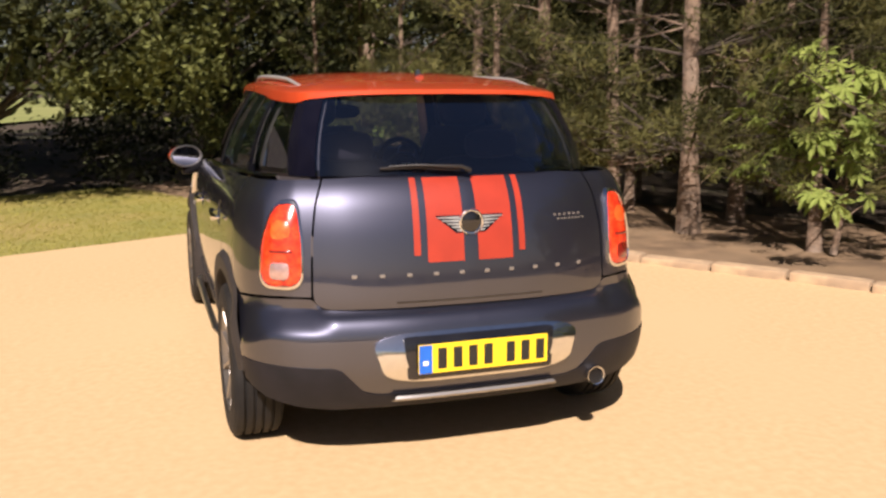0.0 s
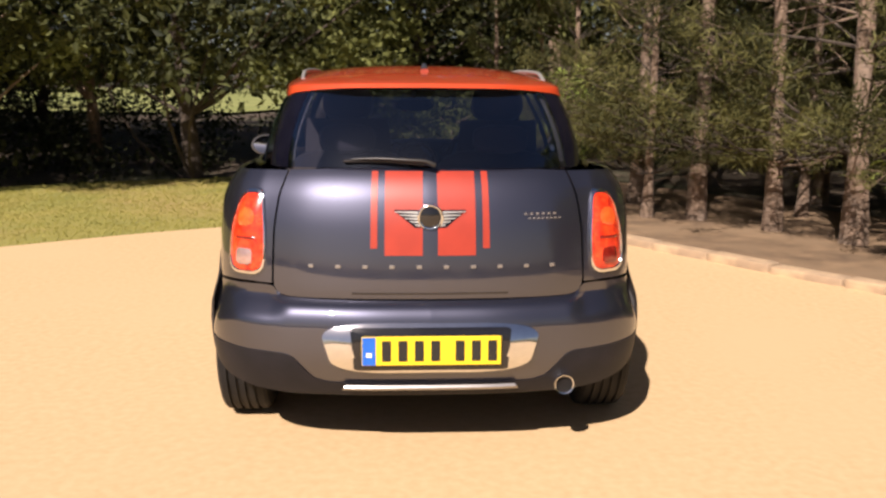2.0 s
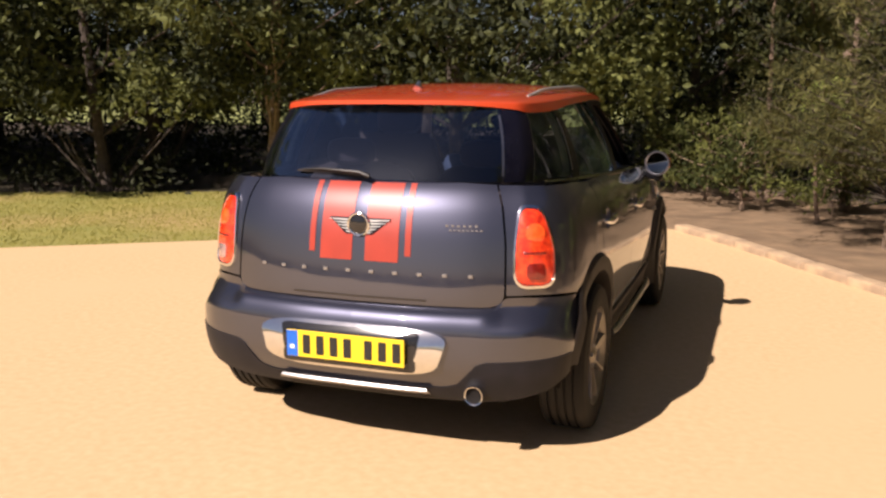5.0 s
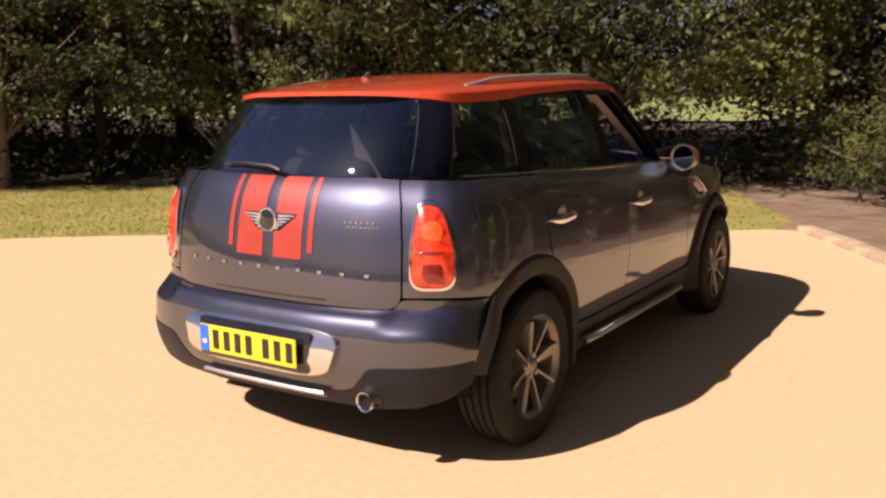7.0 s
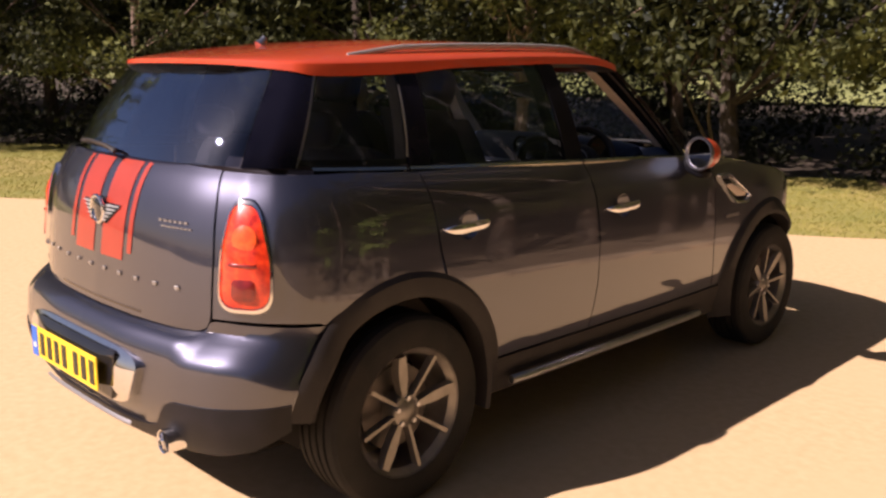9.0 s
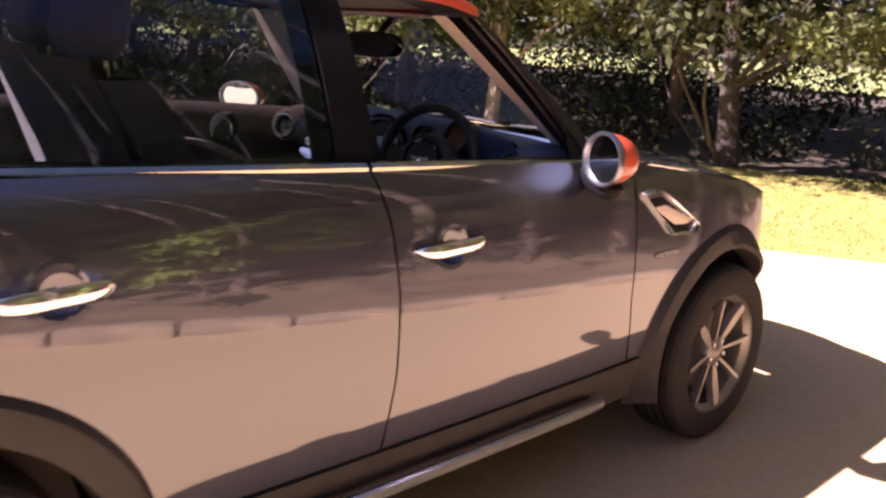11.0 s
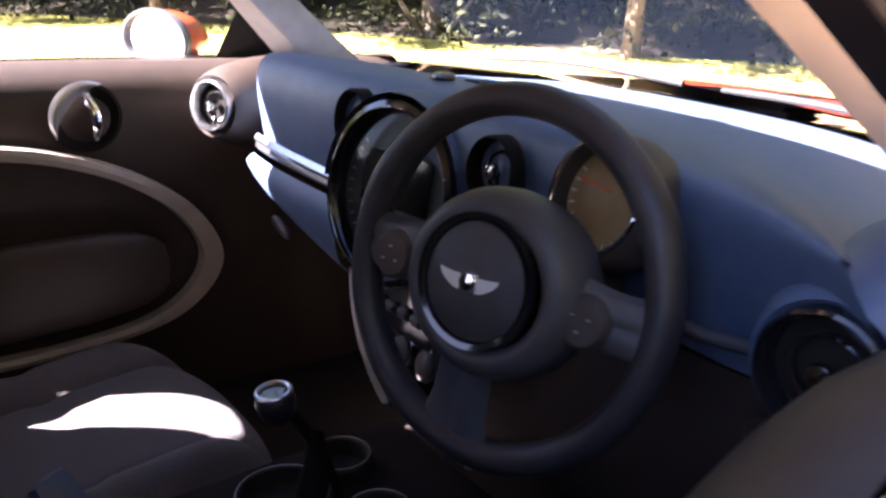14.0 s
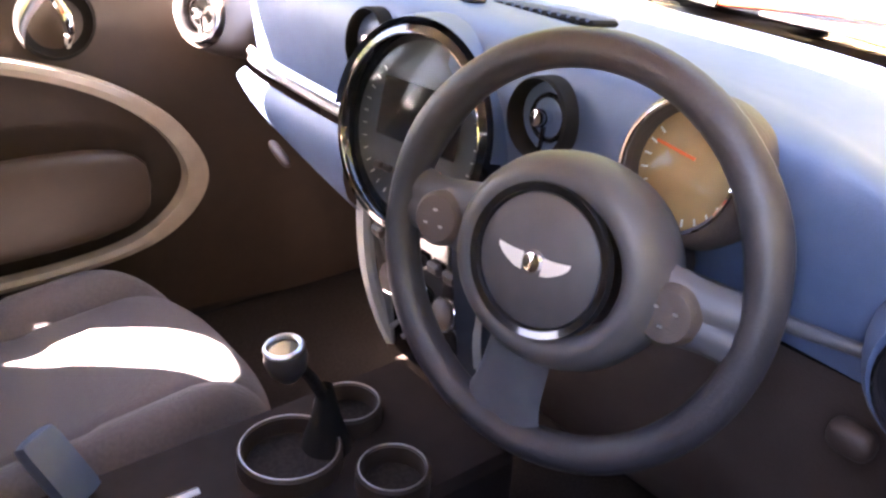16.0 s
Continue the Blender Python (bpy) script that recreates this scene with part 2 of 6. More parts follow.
M_GRASS_SOIL = pbr("lawn_ground", (0.21, 0.21, 0.045), (0.29, 0.25, 0.06), 1.3, 0.95, bump=0.2, bump_scale=70, third=(0.34, 0.25, 0.09), third_scale=0.45)
M_SOIL = pbr("dry_needle_litter", (0.27, 0.18, 0.10), (0.125, 0.081, 0.046), 3, 0.95, bump=0.5, bump_scale=90, third=(0.27, 0.185, 0.105), third_scale=1.5)
# brown litter, its colour darkened to hold the shade under the trees
M_FLOOR = pbr("shaded_floor_litter", (0.055, 0.04, 0.026), (0.09, 0.065, 0.04), 3, 0.95, bump=0.5, bump_scale=60, third=(0.05, 0.055, 0.02), third_scale=0.4)
M_FIELD = pbr("far_field", (0.20, 0.23, 0.06), (0.27, 0.28, 0.09), 0.2, 0.95, third=(0.16, 0.19, 0.05), third_scale=0.05)
M_KERB = pbr("edging_stone", (0.52, 0.37, 0.22), (0.37, 0.265, 0.165), 7, 0.92, bump=0.5, bump_scale=70, third=(0.27, 0.20, 0.13), third_scale=3.0)
M_BARK = pbr("grey_brown_bark", (0.25, 0.175, 0.12), (0.12, 0.085, 0.058), 14, 0.95, bump=0.8, bump_scale=35, third=(0.27, 0.21, 0.16), third_scale=3)
M_BARK_DARK = pbr("dark_bark", (0.075, 0.058, 0.043), (0.045, 0.035, 0.027), 12, 0.95, bump=0.8, bump_scale=30)
# crown leaves: sunlit and shaded clumps are painted in as colour patches
M_LEAF = leafy("broad_leaf_lit_shaded", (0.018, 0.023, 0.012), (0.185, 0.205, 0.062), 0.6, 0.9)
# undergrowth leaf: the wood's shade is put into this dark colour
M_SHADE_THICKET = leafy("shaded_thicket_leaf", (0.013, 0.015, 0.009), (0.065, 0.072, 0.030), 0.8, 0.8)
M_LEAF_BRIGHT = leafy("bright_leaf", (0.13, 0.20, 0.035), (0.30, 0.36, 0.09), 1.2)
# needles: dark gaps and lit tufts are put into the colour by noise
M_NEEDLES = leafy("pine_needles_lit_shaded", (0.018, 0.022, 0.008), (0.15, 0.145, 0.046), 1.4, 0.8)
M_GRASS = leafy("grass_blade", (0.24, 0.24, 0.050), (0.33, 0.30, 0.075), 0.5)


# ---- builders ----
class Shape:
    """Collects vertices and faces of one mesh."""

    def __init__(self):
        self.v, self.f = [], []

    def grid(self, fn, n, m, close_u=False, flip=False):
        base = len(self.v)
        nu = n if close_u else n + 1
        for i in range(nu):
            for j in range(m + 1):
                self.v.append(tuple(fn(i / n, j / m)))
        for i in range(n):
            for j in range(m):
                a, b = base + i * (m + 1) + j, base + ((i + 1) % nu) * (m + 1) + j
                q = (a, b, b + 1, a + 1)
                self.f.append(q[::-1] if flip else q)
        return self

    def fan(self, ring, flip=False):
        base = len(self.v)
        self.v.extend(tuple(p) for p in ring)
        q = tuple(range(base, base + len(ring)))
        self.f.append(q[::-1] if flip else q)
        return self

    def tube(self, pts, r, seg=10, caps=True, closed=False):
        """A round bar along points; r: one radius or one a point."""
        pts = [Vector(p) for p in pts]
        n = len(pts)
        rs = r if isinstance(r, (list, tuple)) else [r] * n
        rings = []
        up = None
        for i, p in enumerate(pts):
            a, b = (pts[i - 1], pts[(i + 1) % n]) if closed else (pts[max(i - 1, 0)], pts[min(i + 1, n - 1)])
            d = (b - a).normalized()
            if up is None:
                up = d.orthogonal().normalized()
            up = (up - d * up.dot(d)).normalized()
            side = d.cross(up)
            base = len(self.v)
            for k in range(seg):
                w = 2 * math.pi * k / seg
                self.v.append(tuple(p + (up * math.cos(w) + side * math.sin(w)) * rs[i]))
            rings.append(base)
        for i in range(n if closed else n - 1):
            a, b = rings[i], rings[(i + 1) % n]
            for k in range(seg):
                k2 = (k + 1) % seg
                self.f.append((a + k, a + k2, b + k2, b + k))
        if caps and not closed:
            self.f.append(tuple(rings[0] + k for k in range(seg))[::-1])
            self.f.append(tuple(rings[-1] + k for k in range(seg)))
        return self

    def lathe(self, prof, m, seg=32, flip=False):
        """Turns a profile of (radius, height) round the local z axis of the pose m."""
        n = len(prof) - 1

        def at(u, v):
            r, h = prof[round(v * n)]
            w = 2 * math.pi * u
            return m @ Vector((r * math.cos(w), r * math.sin(w), h))
        return self.grid(at, seg, n, close_u=True, flip=flip)

    def box(self, m, size, bevel=0.0, seg=2):
        bm = bmesh.new()
        bmesh.ops.create_cube(bm, size=1.0)
        bmesh.ops.scale(bm, vec=size, verts=bm.verts)
        if bevel:
            bmesh.ops.bevel(bm, geom=bm.edges[:], offset=bevel, segments=seg, affect="EDGES", profile=0.6)
        base = len(self.v)
        bm.verts.index_update()
        self.v.extend(tuple(m @ v.co) for v in bm.verts)
        self.f.extend(tuple(base + v.index for v in f.verts) for f in bm.faces)
        bm.free()
        return self

    def soft(self, m, size, p=4.0, n=16):
        """A cushion-like rounded block (superellipsoid)."""
        def sg(x, e):
            return math.copysign(abs(x) ** e, x)

        def at(u, v):
            a, b = 2 * math.pi * u, math.pi * (v - 0.5)
            e = 2.0 / p
            return m @ Vector((size[0] / 2 * sg(math.cos(b), e) * sg(math.cos(a), e), size[1] / 2 * sg(math.cos(b), e) * sg(math.sin(a), e), size[2] / 2 * sg(math.sin(b), e)))
        return self.grid(at, n * 2, n, close_u=True)

    def mirrored(self):
        s = Shape()
        s.v = [(-x, y, z) for x, y, z in self.v]
        s.f = [tuple(reversed(q)) for q in self.f]
        return s

    def mesh(self, name, mat, smooth=True, angle=35):
        me = bpy.data.meshes.new(name)
        me.from_pydata(self.v, [], self.f)
        me.materials.append(mat)
        if smooth:
            me.shade_smooth()
            me.set_sharp_from_angle(angle=radians(angle))
        me.update()
        return me


def part(name, shape, mat, parent, label="", smooth=True, angle=35):
    ob = new(name, shape.mesh(name, mat, smooth, angle))
    ob.parent = parent
    if label:
        tagged(ob, label)
    return ob


def thing(name, label, category, group="", kind="", at=None):
    ob = tagged(new(name), label, category, group, kind)
    if at is not None:
        ob.matrix_basis = at
    return ob


def spline(pts, n):
    """A smooth line of n + 1 points through pts (Catmull-Rom)."""
    pts = [np.array(p, float) for p in pts]
    k = len(pts) - 1
    out = []
    for i in range(n + 1):
        t = i / n * k
        j = min(int(t), k - 1)
        t -= j
        p1, p2 = pts[j], pts[j + 1]
        p0 = pts[j - 1] if j else 2 * p1 - p2
        p3 = pts[j + 2] if j + 2 <= k else 2 * p2 - p1
        out.append(0.5 * (2 * p1 + (p2 - p0) * t + (2 * p0 - 5 * p1 + 4 * p2 - p3) * t * t + (3 * p1 - p0 - 3 * p2 + p3) * t ** 3))
    return out


def polyline(pts, n):
    """n + 1 points at even steps along the line through pts."""
    p = np.array(pts, float)
    d = np.r_[0, np.cumsum(np.hypot(*(p[1:] - p[:-1]).T))]
    t = np.linspace(0, d[-1], n + 1)
    return np.stack([np.interp(t, d, p[:, 0]), np.interp(t, d, p[:, 1])], -1)


def smoothstep(a, b, x):
    t = min(1, max(0, (x - a) / (b - a)))
    return t * t * (3 - 2 * t)


# ---- ground ----
def sheet(name, outline, mat, z, label, category, n=1):
    s = Shape()
    s.fan([(x, y, z) for x, y in outline])
    return tagged(new(name, s.mesh(name, mat, False)), label, category, "", "structure")


def ground_height(x, y):
    """The land: level round the drive, a slight rise into the wood."""
    d = (y - 0.64 * x - 11.6) * 0.84
    r = (x - 5.0)
    h = 0.0
    if d > 0:
        h = max(h, 0.35 * smoothstep(0, 8, d))
    return h + (0.05 * noise.noise(Vector((x * 0.3, y * 0.3, 0))) * smoothstep(0, 3, max(d, r)))


gs = Shape()
GX = [-900, -300, -120, -60] + [x * 1.5 for x in range(-27, 28)] + [60, 120, 300, 900]
GY = [-900, -300, -120, -60] + [y * 1.5 for y in range(-27, 41)] + [80, 120, 300, 900]
gs.grid(lambda u, v: (GX[round(u * (len(GX) - 1))], GY[round(v * (len(GY) - 1))], ground_height(GX[round(u * (len(GX) - 1))], GY[round(v * (len(GY) - 1))]) - 0.03), len(GX) - 1, len(GY) - 1)
tagged(new("ground", gs.mesh("ground", M_FLOOR)), "woodland floor of brown leaf litter with shade in its dark colour", "ground", "", "structure")

# edges of the drive: the lawn beyond it and the planted verge beside it
LAWN_EDGE = [(-40, -18.5), (-20, -7.2), (-11, -2.0), (-7.2, 0.22), (-6.1, 1.1), (-4.4, 2.27), (-3.67, 2.76), (-2.5, 3.55), (-1.2, 4.2), (-0.2, 4.75), (0.35, 5.15)]
VERGE_EDGE = [(0.35, 5.15), (0.68, 5.12), (1.10, 4.55), (1.65, 3.65), (2.15, 2.75), (2.60, 2.03), (2.97, 1.45), (3.46, 0.72), (4.0, -0.15), (5.1, -2.05), (7.0, -5.0), (12.0, -13.0), (16, -22)]
drive_outline = [tuple(p) for p in spline(LAWN_EDGE, 60)] + [tuple(p) for p in spline(VERGE_EDGE, 60)][1:] + [(16, -45), (-40, -45)]
sheet("driveway", drive_outline[::-1], M_DRIVE, 0.0, "wide sunlit driveway of pale sandy tarmac", "driveway")
LAWN_FAR = [(-1.55, 9.75), (-1.9, 9.5), (-2.7, 9.0), (-4.6, 8.2), (-6.6, 7.0), (-9.9, 5.6), (-13.9, 3.1), (-20, -0.6), (-40, -12.0)]
LAWN_SIDE = [(0.44, 5.75), (0.12, 6.5), (-0.3, 7.25), (-0.72, 8.1), (-1.05, 8.9)]
lawn_outline = [tuple(p) for p in spline(LAWN_EDGE, 60)] + LAWN_SIDE + [tuple(p) for p in spline(LAWN_FAR, 50)]
sheet("lawn", lawn_outline, M_GRASS_SOIL, -0.008, "strip of dry mown lawn beside the driveway", "lawn")
verge_outline = [tuple(p) for p in spline(VERGE_EDGE, 60)] + [(22, -20), (14, -8), (8.5, 0.0), (6.0, 3.5), (4.5, 6.5), (3.0, 9.0), (1.0, 10.4), (-0.6, 10.6), (-1.55, 9.75)] + LAWN_SIDE[::-1]
sheet("verge", verge_outline, M_SOIL, -0.012, "verge of dry pine needle litter under the trees", "verge")
far = Shape().grid(lambda u, v: (-140 + (134 + 130 * smoothstep(0.2, 0.5, v)) * u, 28 + 172 * v, 0.42), 4, 4)
tagged(new("far_field", far.mesh("far_field", M_FIELD)), "sunlit open field beyond the wood", "field", "", "structure")


def inside(poly, x, y):
    c = False
    for (x1, y1), (x2, y2) in zip(poly, poly[1:] + poly[:1]):
        if (y1 > y) != (y2 > y) and x < (x2 - x1) * (y - y1) / (y2 - y1) + x1:
            c = not c
    return c


# grass blades, thicker towards the drive's edge
rng = np.random.default_rng(4)
blades = Shape()
count = 0
while count < 70000:
    x, y = rng.uniform(-18, 0.8), rng.uniform(-6, 10)
    if not inside(lawn_outline, x, y):
        continue
    h, w, a, lean = rng.uniform(0.006, 0.018), rng.uniform(0.005, 0.012), rng.uniform(0, 6.28), rng.uniform(-0.03, 0.03)
    c, s = math.cos(a) * w, math.sin(a) * w
    base = len(blades.v)
    blades.v += [(x - c, y - s, -0.01), (x + c, y + s, -0.01), (x + lean, y + lean * 0.6, h)]
    blades.f.append((base, base + 1, base + 2))
    count += 1
tagged(new("grass", blades.mesh("grass", M_GRASS, False)), "short dry yellow-green grass of the lawn", "grass", "", "stuff")

# edging stones between the drive and the verge
kerb_line = [Vector((p[0], p[1], 0)) for p in spline(VERGE_EDGE[1:10], 400)]
kerb = thing("edging", "low weathered stone edging along the driveway", "kerb", "", "structure")
stone = Shape().box(pose(0, 0, 0.03), (0.592, 0.17, 0.12), 0.026).mesh("edging_stone", M_KERB)
last = kerb_line[0]
for p in kerb_line[1:]:
    if (p - last).length >= 0.6:
        mid, d = (p + last) / 2, p - last
        k = new("edging_stone", stone)
        k.parent = kerb
        k.matrix_basis = pose(mid.x + rng.uniform(-0.01, 0.01), mid.y, rng.uniform(-0.030, -0.014), rng.uniform(-3, 3), 0, math.degrees(math.atan2(d.y, d.x)) + rng.uniform(-2, 2))
        last = p


# ---- trees ----
def leaf_cloud(centres, radii, per, size, rng, droop=0.25, slim=0.5):
    """Many small folded leaves round clump centres."""
    cs = np.repeat(np.asarray(centres), per, 0)
    rs = np.repeat(np.asarray(radii), per)[:, None]
    n = len(cs)
    p = cs + rng.normal(0, 0.5, (n, 3)) * rs * (1, 1, 0.65)
    d = rng.normal(0, 1, (n, 3)) - (0, 0, droop)
    d /= np.linalg.norm(d, axis=1, keepdims=True)
    side = np.cross(d, rng.normal(0, 1, (n, 3)))
    side /= np.linalg.norm(side, axis=1, keepdims=True)
    nrm = np.cross(d, side)
    L = size * rng.uniform(0.6, 1.3, (n, 1))
    mid = p + d * L * 0.45
    tip = p + d * L
    v = np.stack([p, mid + side * L * slim * 0.5 + nrm * L * 0.1, tip, mid - side * L * slim * 0.5 + nrm * L * 0.1], 1).reshape(-1, 3)
    f = np.arange(n * 4).reshape(-1, 4)
    return v.tolist(), [tuple(q) for q in f.tolist()]


def bent(rng, a, b, bow, n=5):
    a, b = Vector(a), Vector(b)
    off = Vector(rng.uniform(-bow, bow, 3).tolist())
    return [a.lerp(b, i / n) + off * math.sin(math.pi * i / n) for i in range(n + 1)]


def make_broadleaf(seed, height, radius, low, bark, leaf, clumps=110, per=70, size=0.13, slim=0.55, thick=0.105):
    rng = np.random.default_rng(seed)
    t = thing("tree", "broadleaved tree with a leafy green crown", "tree", "trees of the wood")
    w = Shape()
    stem = bent(rng, (0, 0, -0.1), (rng.uniform(-.4, .4), rng.uniform(-.4, .4), height * 0.8), 0.25, 8)
    w.tube(stem, [thick * (1.25 if i == 0 else 1 - 0.85 * i / 8) for i in range(9)], 9)
    centres, radii = [], []
    for k in range(clumps):
        a = rng.uniform(0, 6.283)
        z = low + (height - low) * rng.uniform(0, 1) ** 1.5
        q = (z - low) / (height - low)
        r = radius * (0.30 + 0.70 * math.sin(math.pi * (0.04 + 0.94 * q)) ** 0.75) * math.sqrt(rng.uniform(0.08, 1))
        centres.append((r * math.cos(a), r * math.sin(a), z))
        radii.append(rng.uniform(0.28, 0.62))
    for k in range(0, clumps, 6):
        c = Vector(centres[k])
        z0 = max(0.6, c.z - 0.45 * math.hypot(c.x, c.y) - 0.2)
        i = min(7, int(z0 / (height * 0.8) * 8))
        w.tube(bent(rng, stem[i], c, 0.18, 4), [0.045 * (1 - 0.2 * j) * thick / 0.18 for j in range(5)], 6)
    part("trunk", w, bark, t, "rough bark trunk with limbs")
    lv = Shape()
    lv.v, lv.f = leaf_cloud(centres, radii, per, size, rng, slim=slim)
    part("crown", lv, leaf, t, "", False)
    return t


def make_pine(seed, height, low, thick=0.09):
    rng = np.random.default_rng(seed)
    t = thing("pine_tree", "pine with a bare trunk and dead lower branches", "tree", "pines beside the driveway")
    w = Shape()
    stem = bent(rng, (0, 0, -0.1), (rng.uniform(-.15, .15), rng.uniform(-.15, .15), height), 0.10, 10)
    w.tube(stem, [thick * (1.5 if i == 0 else 1.0 - 0.085 * i) for i in range(11)], 10)
    part("trunk", w, M_BARK, t, "flaking grey-brown bark trunk")
    dead = Shape()
    for k in range(10):
        z = rng.uniform(0.7, 3.2)
        a = rng.uniform(0, 6.283)
        L = rng.uniform(0.3, 1.1)
        i = min(9, int(z / height * 10))
        p0 = stem[i].lerp(stem[i + 1], z / height * 10 - i)
        p1 = p0 + Vector((math.cos(a) * L, math.sin(a) * L, rng.uniform(-0.25, 0.35)))
        br = bent(rng, p0, p1, 0.12, 5)
        dead.tube(br, [0.012 * (1 - 0.15 * j) for j in range(6)], 5)
        for q in range(3):
            j = rng.integers(2, 6)
            dead.tube([br[j], br[j] + Vector(rng.uniform(-0.3, 0.3, 3).tolist())], [0.006, 0.002], 4)
    dead.tube(stem[:5], 0.02, 6)
    part("dead_branch", dead, M_BARK, t, "bare dead lower branches")
    centres, radii = [], []
    live = Shape()
    for k in range(70):
        z = low + (height - low) * rng.uniform(0, 1) ** 2.0
        a = rng.uniform(0, 6.283)
        reach = (1.5 + 0.5 * rng.uniform()) * (1 - 0.75 * (z - low) / (height - low))
        i = min(9, int(z / height * 10))
        p0 = stem[i]
        p1 = Vector((p0.x + math.cos(a) * reach, p0.y + math.sin(a) * reach, z + rng.uniform(-0.2, 0.5)))
        live.tube(bent(rng, p0, p1, 0.1, 4), [0.016 * (1 - 0.2 * j) for j in range(5)], 5)
        for q in (0.62, 0.95):
            c = Vector(p0).lerp(p1, q)
            centres.append((c.x + rng.uniform(-.15, .15), c.y + rng.uniform(-.15, .15), c.z + rng.uniform(-.1, .15)))
            radii.append(rng.uniform(0.15, 0.30))
    live.tube(stem, 0.03, 6)
    part("limb", live, M_BARK_DARK, t)
    lv = Shape()
    lv.v, lv.f = leaf_cloud(centres, radii, 120, 0.12, rng, droop=-0.25, slim=0.11)
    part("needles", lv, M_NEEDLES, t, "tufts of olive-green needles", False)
    return t


def star_leaves(centres, radii, per, size, rng):
    """Hanging hand-shaped leaves, each of six leaflets spread from one point."""
    v, f = [], []
    for c, r in zip(centres, radii):
        for q in range(per):
            p = Vector(c) + Vector((rng.normal(0, 0.5, 3) * r * (1, 1, 0.6)).tolist())
            out = Vector((p.x, p.y, 0)).normalized()
            n = (out * rng.uniform(0.1, 1.0) + Vector((rng.uniform(-.4, .4), rng.uniform(-.4, .4), rng.uniform(0.5, 1.2)))).normalized()
            a = (out - n * out.dot(n)).normalized()
            b = n.cross(a)
            L = size * rng.uniform(0.65, 1.2)
            for k in range(6):
                w = radians(-115 + 46 * k + rng.uniform(-8, 8))
                d = a * math.cos(w) + b * math.sin(w)
                e = a * -math.sin(w) + b * math.cos(w)
                k0 = L * (1.0 - 0.42 * abs(w) / 2.0)
                i = len(v)
                v += [tuple(p), tuple(p + d * k0 * 0.6 + e * k0 * 0.17 - n * k0 * 0.10), tuple(p + d * k0 - n * k0 * 0.30), tuple(p + d * k0 * 0.6 - e * k0 * 0.17 - n * k0 * 0.10)]
                f.append((i, i + 1, i + 2, i + 3))
    return v, f


def make_sapling(seed, height, leaf_size, per, label, spread=0.8, clumps=26, leaf=M_LEAF_BRIGHT, star=False):
    rng = np.random.default_rng(seed)
    t = thing("sapling", label, "sapling")
    w = Shape()
    stem = bent(rng, (0, 0, -0.05), (rng.uniform(-.1, .1), rng.uniform(-.1, .1), height), 0.08, 7)
    w.tube(stem, [0.028 * (1.2 if i == 0 else 1 - 0.11 * i) for i in range(8)], 7)
    centres, radii = [], []
    for k in range(clumps):
        z = height * rng.uniform(0.25, 1.0)
        a = rng.uniform(0, 6.283)
        r = spread * rng.uniform(0.2, 1) * (1.15 - 0.6 * z / height)
        c = Vector((r * math.cos(a), r * math.sin(a), z))
        w.tube(bent(rng, stem[min(7, int(c.z / height * 6))], c, 0.06, 3), [0.010, 0.008, 0.006, 0.004], 5)
        centres.append(tuple(c))
        radii.append(rng.uniform(0.14, 0.28))
    part("stem", w, M_BARK, t)
    lv = Shape()
    lv.v, lv.f = star_leaves(centres, radii, per, leaf_size, rng) if star else leaf_cloud(centres, radii, per, leaf_size, rng, droop=0.7, slim=0.4)
    part("foliage", lv, leaf, t, "", False)
    return t


def scaled(x, y, turn, k):
    return pose(x, y, ground_height(x, y) - 0.02, 0, 0, turn) @ Matrix.Scale(k, 4)


# pines on the verge
PINES = [(3.30, 4.45, 1.0), (2.78, 4.60, 0.55), (3.85, 3.65, 1.0), (4.30, 2.85, 1.1), (4.75, 1.5, 1.0), (5.6, 0.2, 1.1), (3.0, 5.9, 0.9), (4.6, 4.6, 1.05), (5.3, 3.4, 1.0),
         (6.3, 2.0, 1.1), (7.0, -0.8, 1.1), (8.2, -2.6, 1.15), (4.0, 6.4, 1.0), (2.6, 7.8, 1.0), (5.4, 5.8, 1.0), (6.8, 4.6, 1.1), (9.6, -5.2, 1.1), (11.0, -8.0, 1.2), (7.9, 1.2, 1.1), (1.6, 9.2, 0.9)]
pine_kinds = [make_pine(11, 9.0, 1.0), make_pine(12, 10.0, 1.35, 0.10), make_pine(13, 8.5, 0.9, 0.08)]
for i, (x, y, k) in enumerate(PINES):
    kind = pine_kinds[i % 3]
    m = scaled(x, y, i * 77, k)
    if i < 3:
        kind.matrix_basis = m
    else:
        copy_thing(kind, m)

# saplings with large bright leaves
s1 = make_sapling(21, 1.75, 0.19, 7, "young chestnut with large bright green hand-shaped leaves", 1.25, 34, star=True)
s1.matrix_basis = pose(4.72, 1.22, 0.06)
s2 = make_sapling(22, 1.7, 0.09, 30, "slim sapling with sparse yellow-green leaves", 0.4, 16)
s2.matrix_basis = pose(2.2, 6.4, 0)
s3 = make_sapling(23, 1.2, 0.09, 60, "low leafy bush at the foot of the trees", 0.8, 34, M_SHRUB)
s3.matrix_basis = pose(1.3, 7.4, 0)
copy_thing(s3, pose(0.75, 8.3, 0, 0, 0, 80))
copy_thing(s3, pose(0.2, 9.7, 0, 0, 0, 190))
copy_thing(s3, pose(2.4, 7.3, 0, 0, 0, 250) @ Matrix.Scale(0.7, 4))
copy_thing(s1, pose(6.3, -0.6, 0, 0, 0, 120))

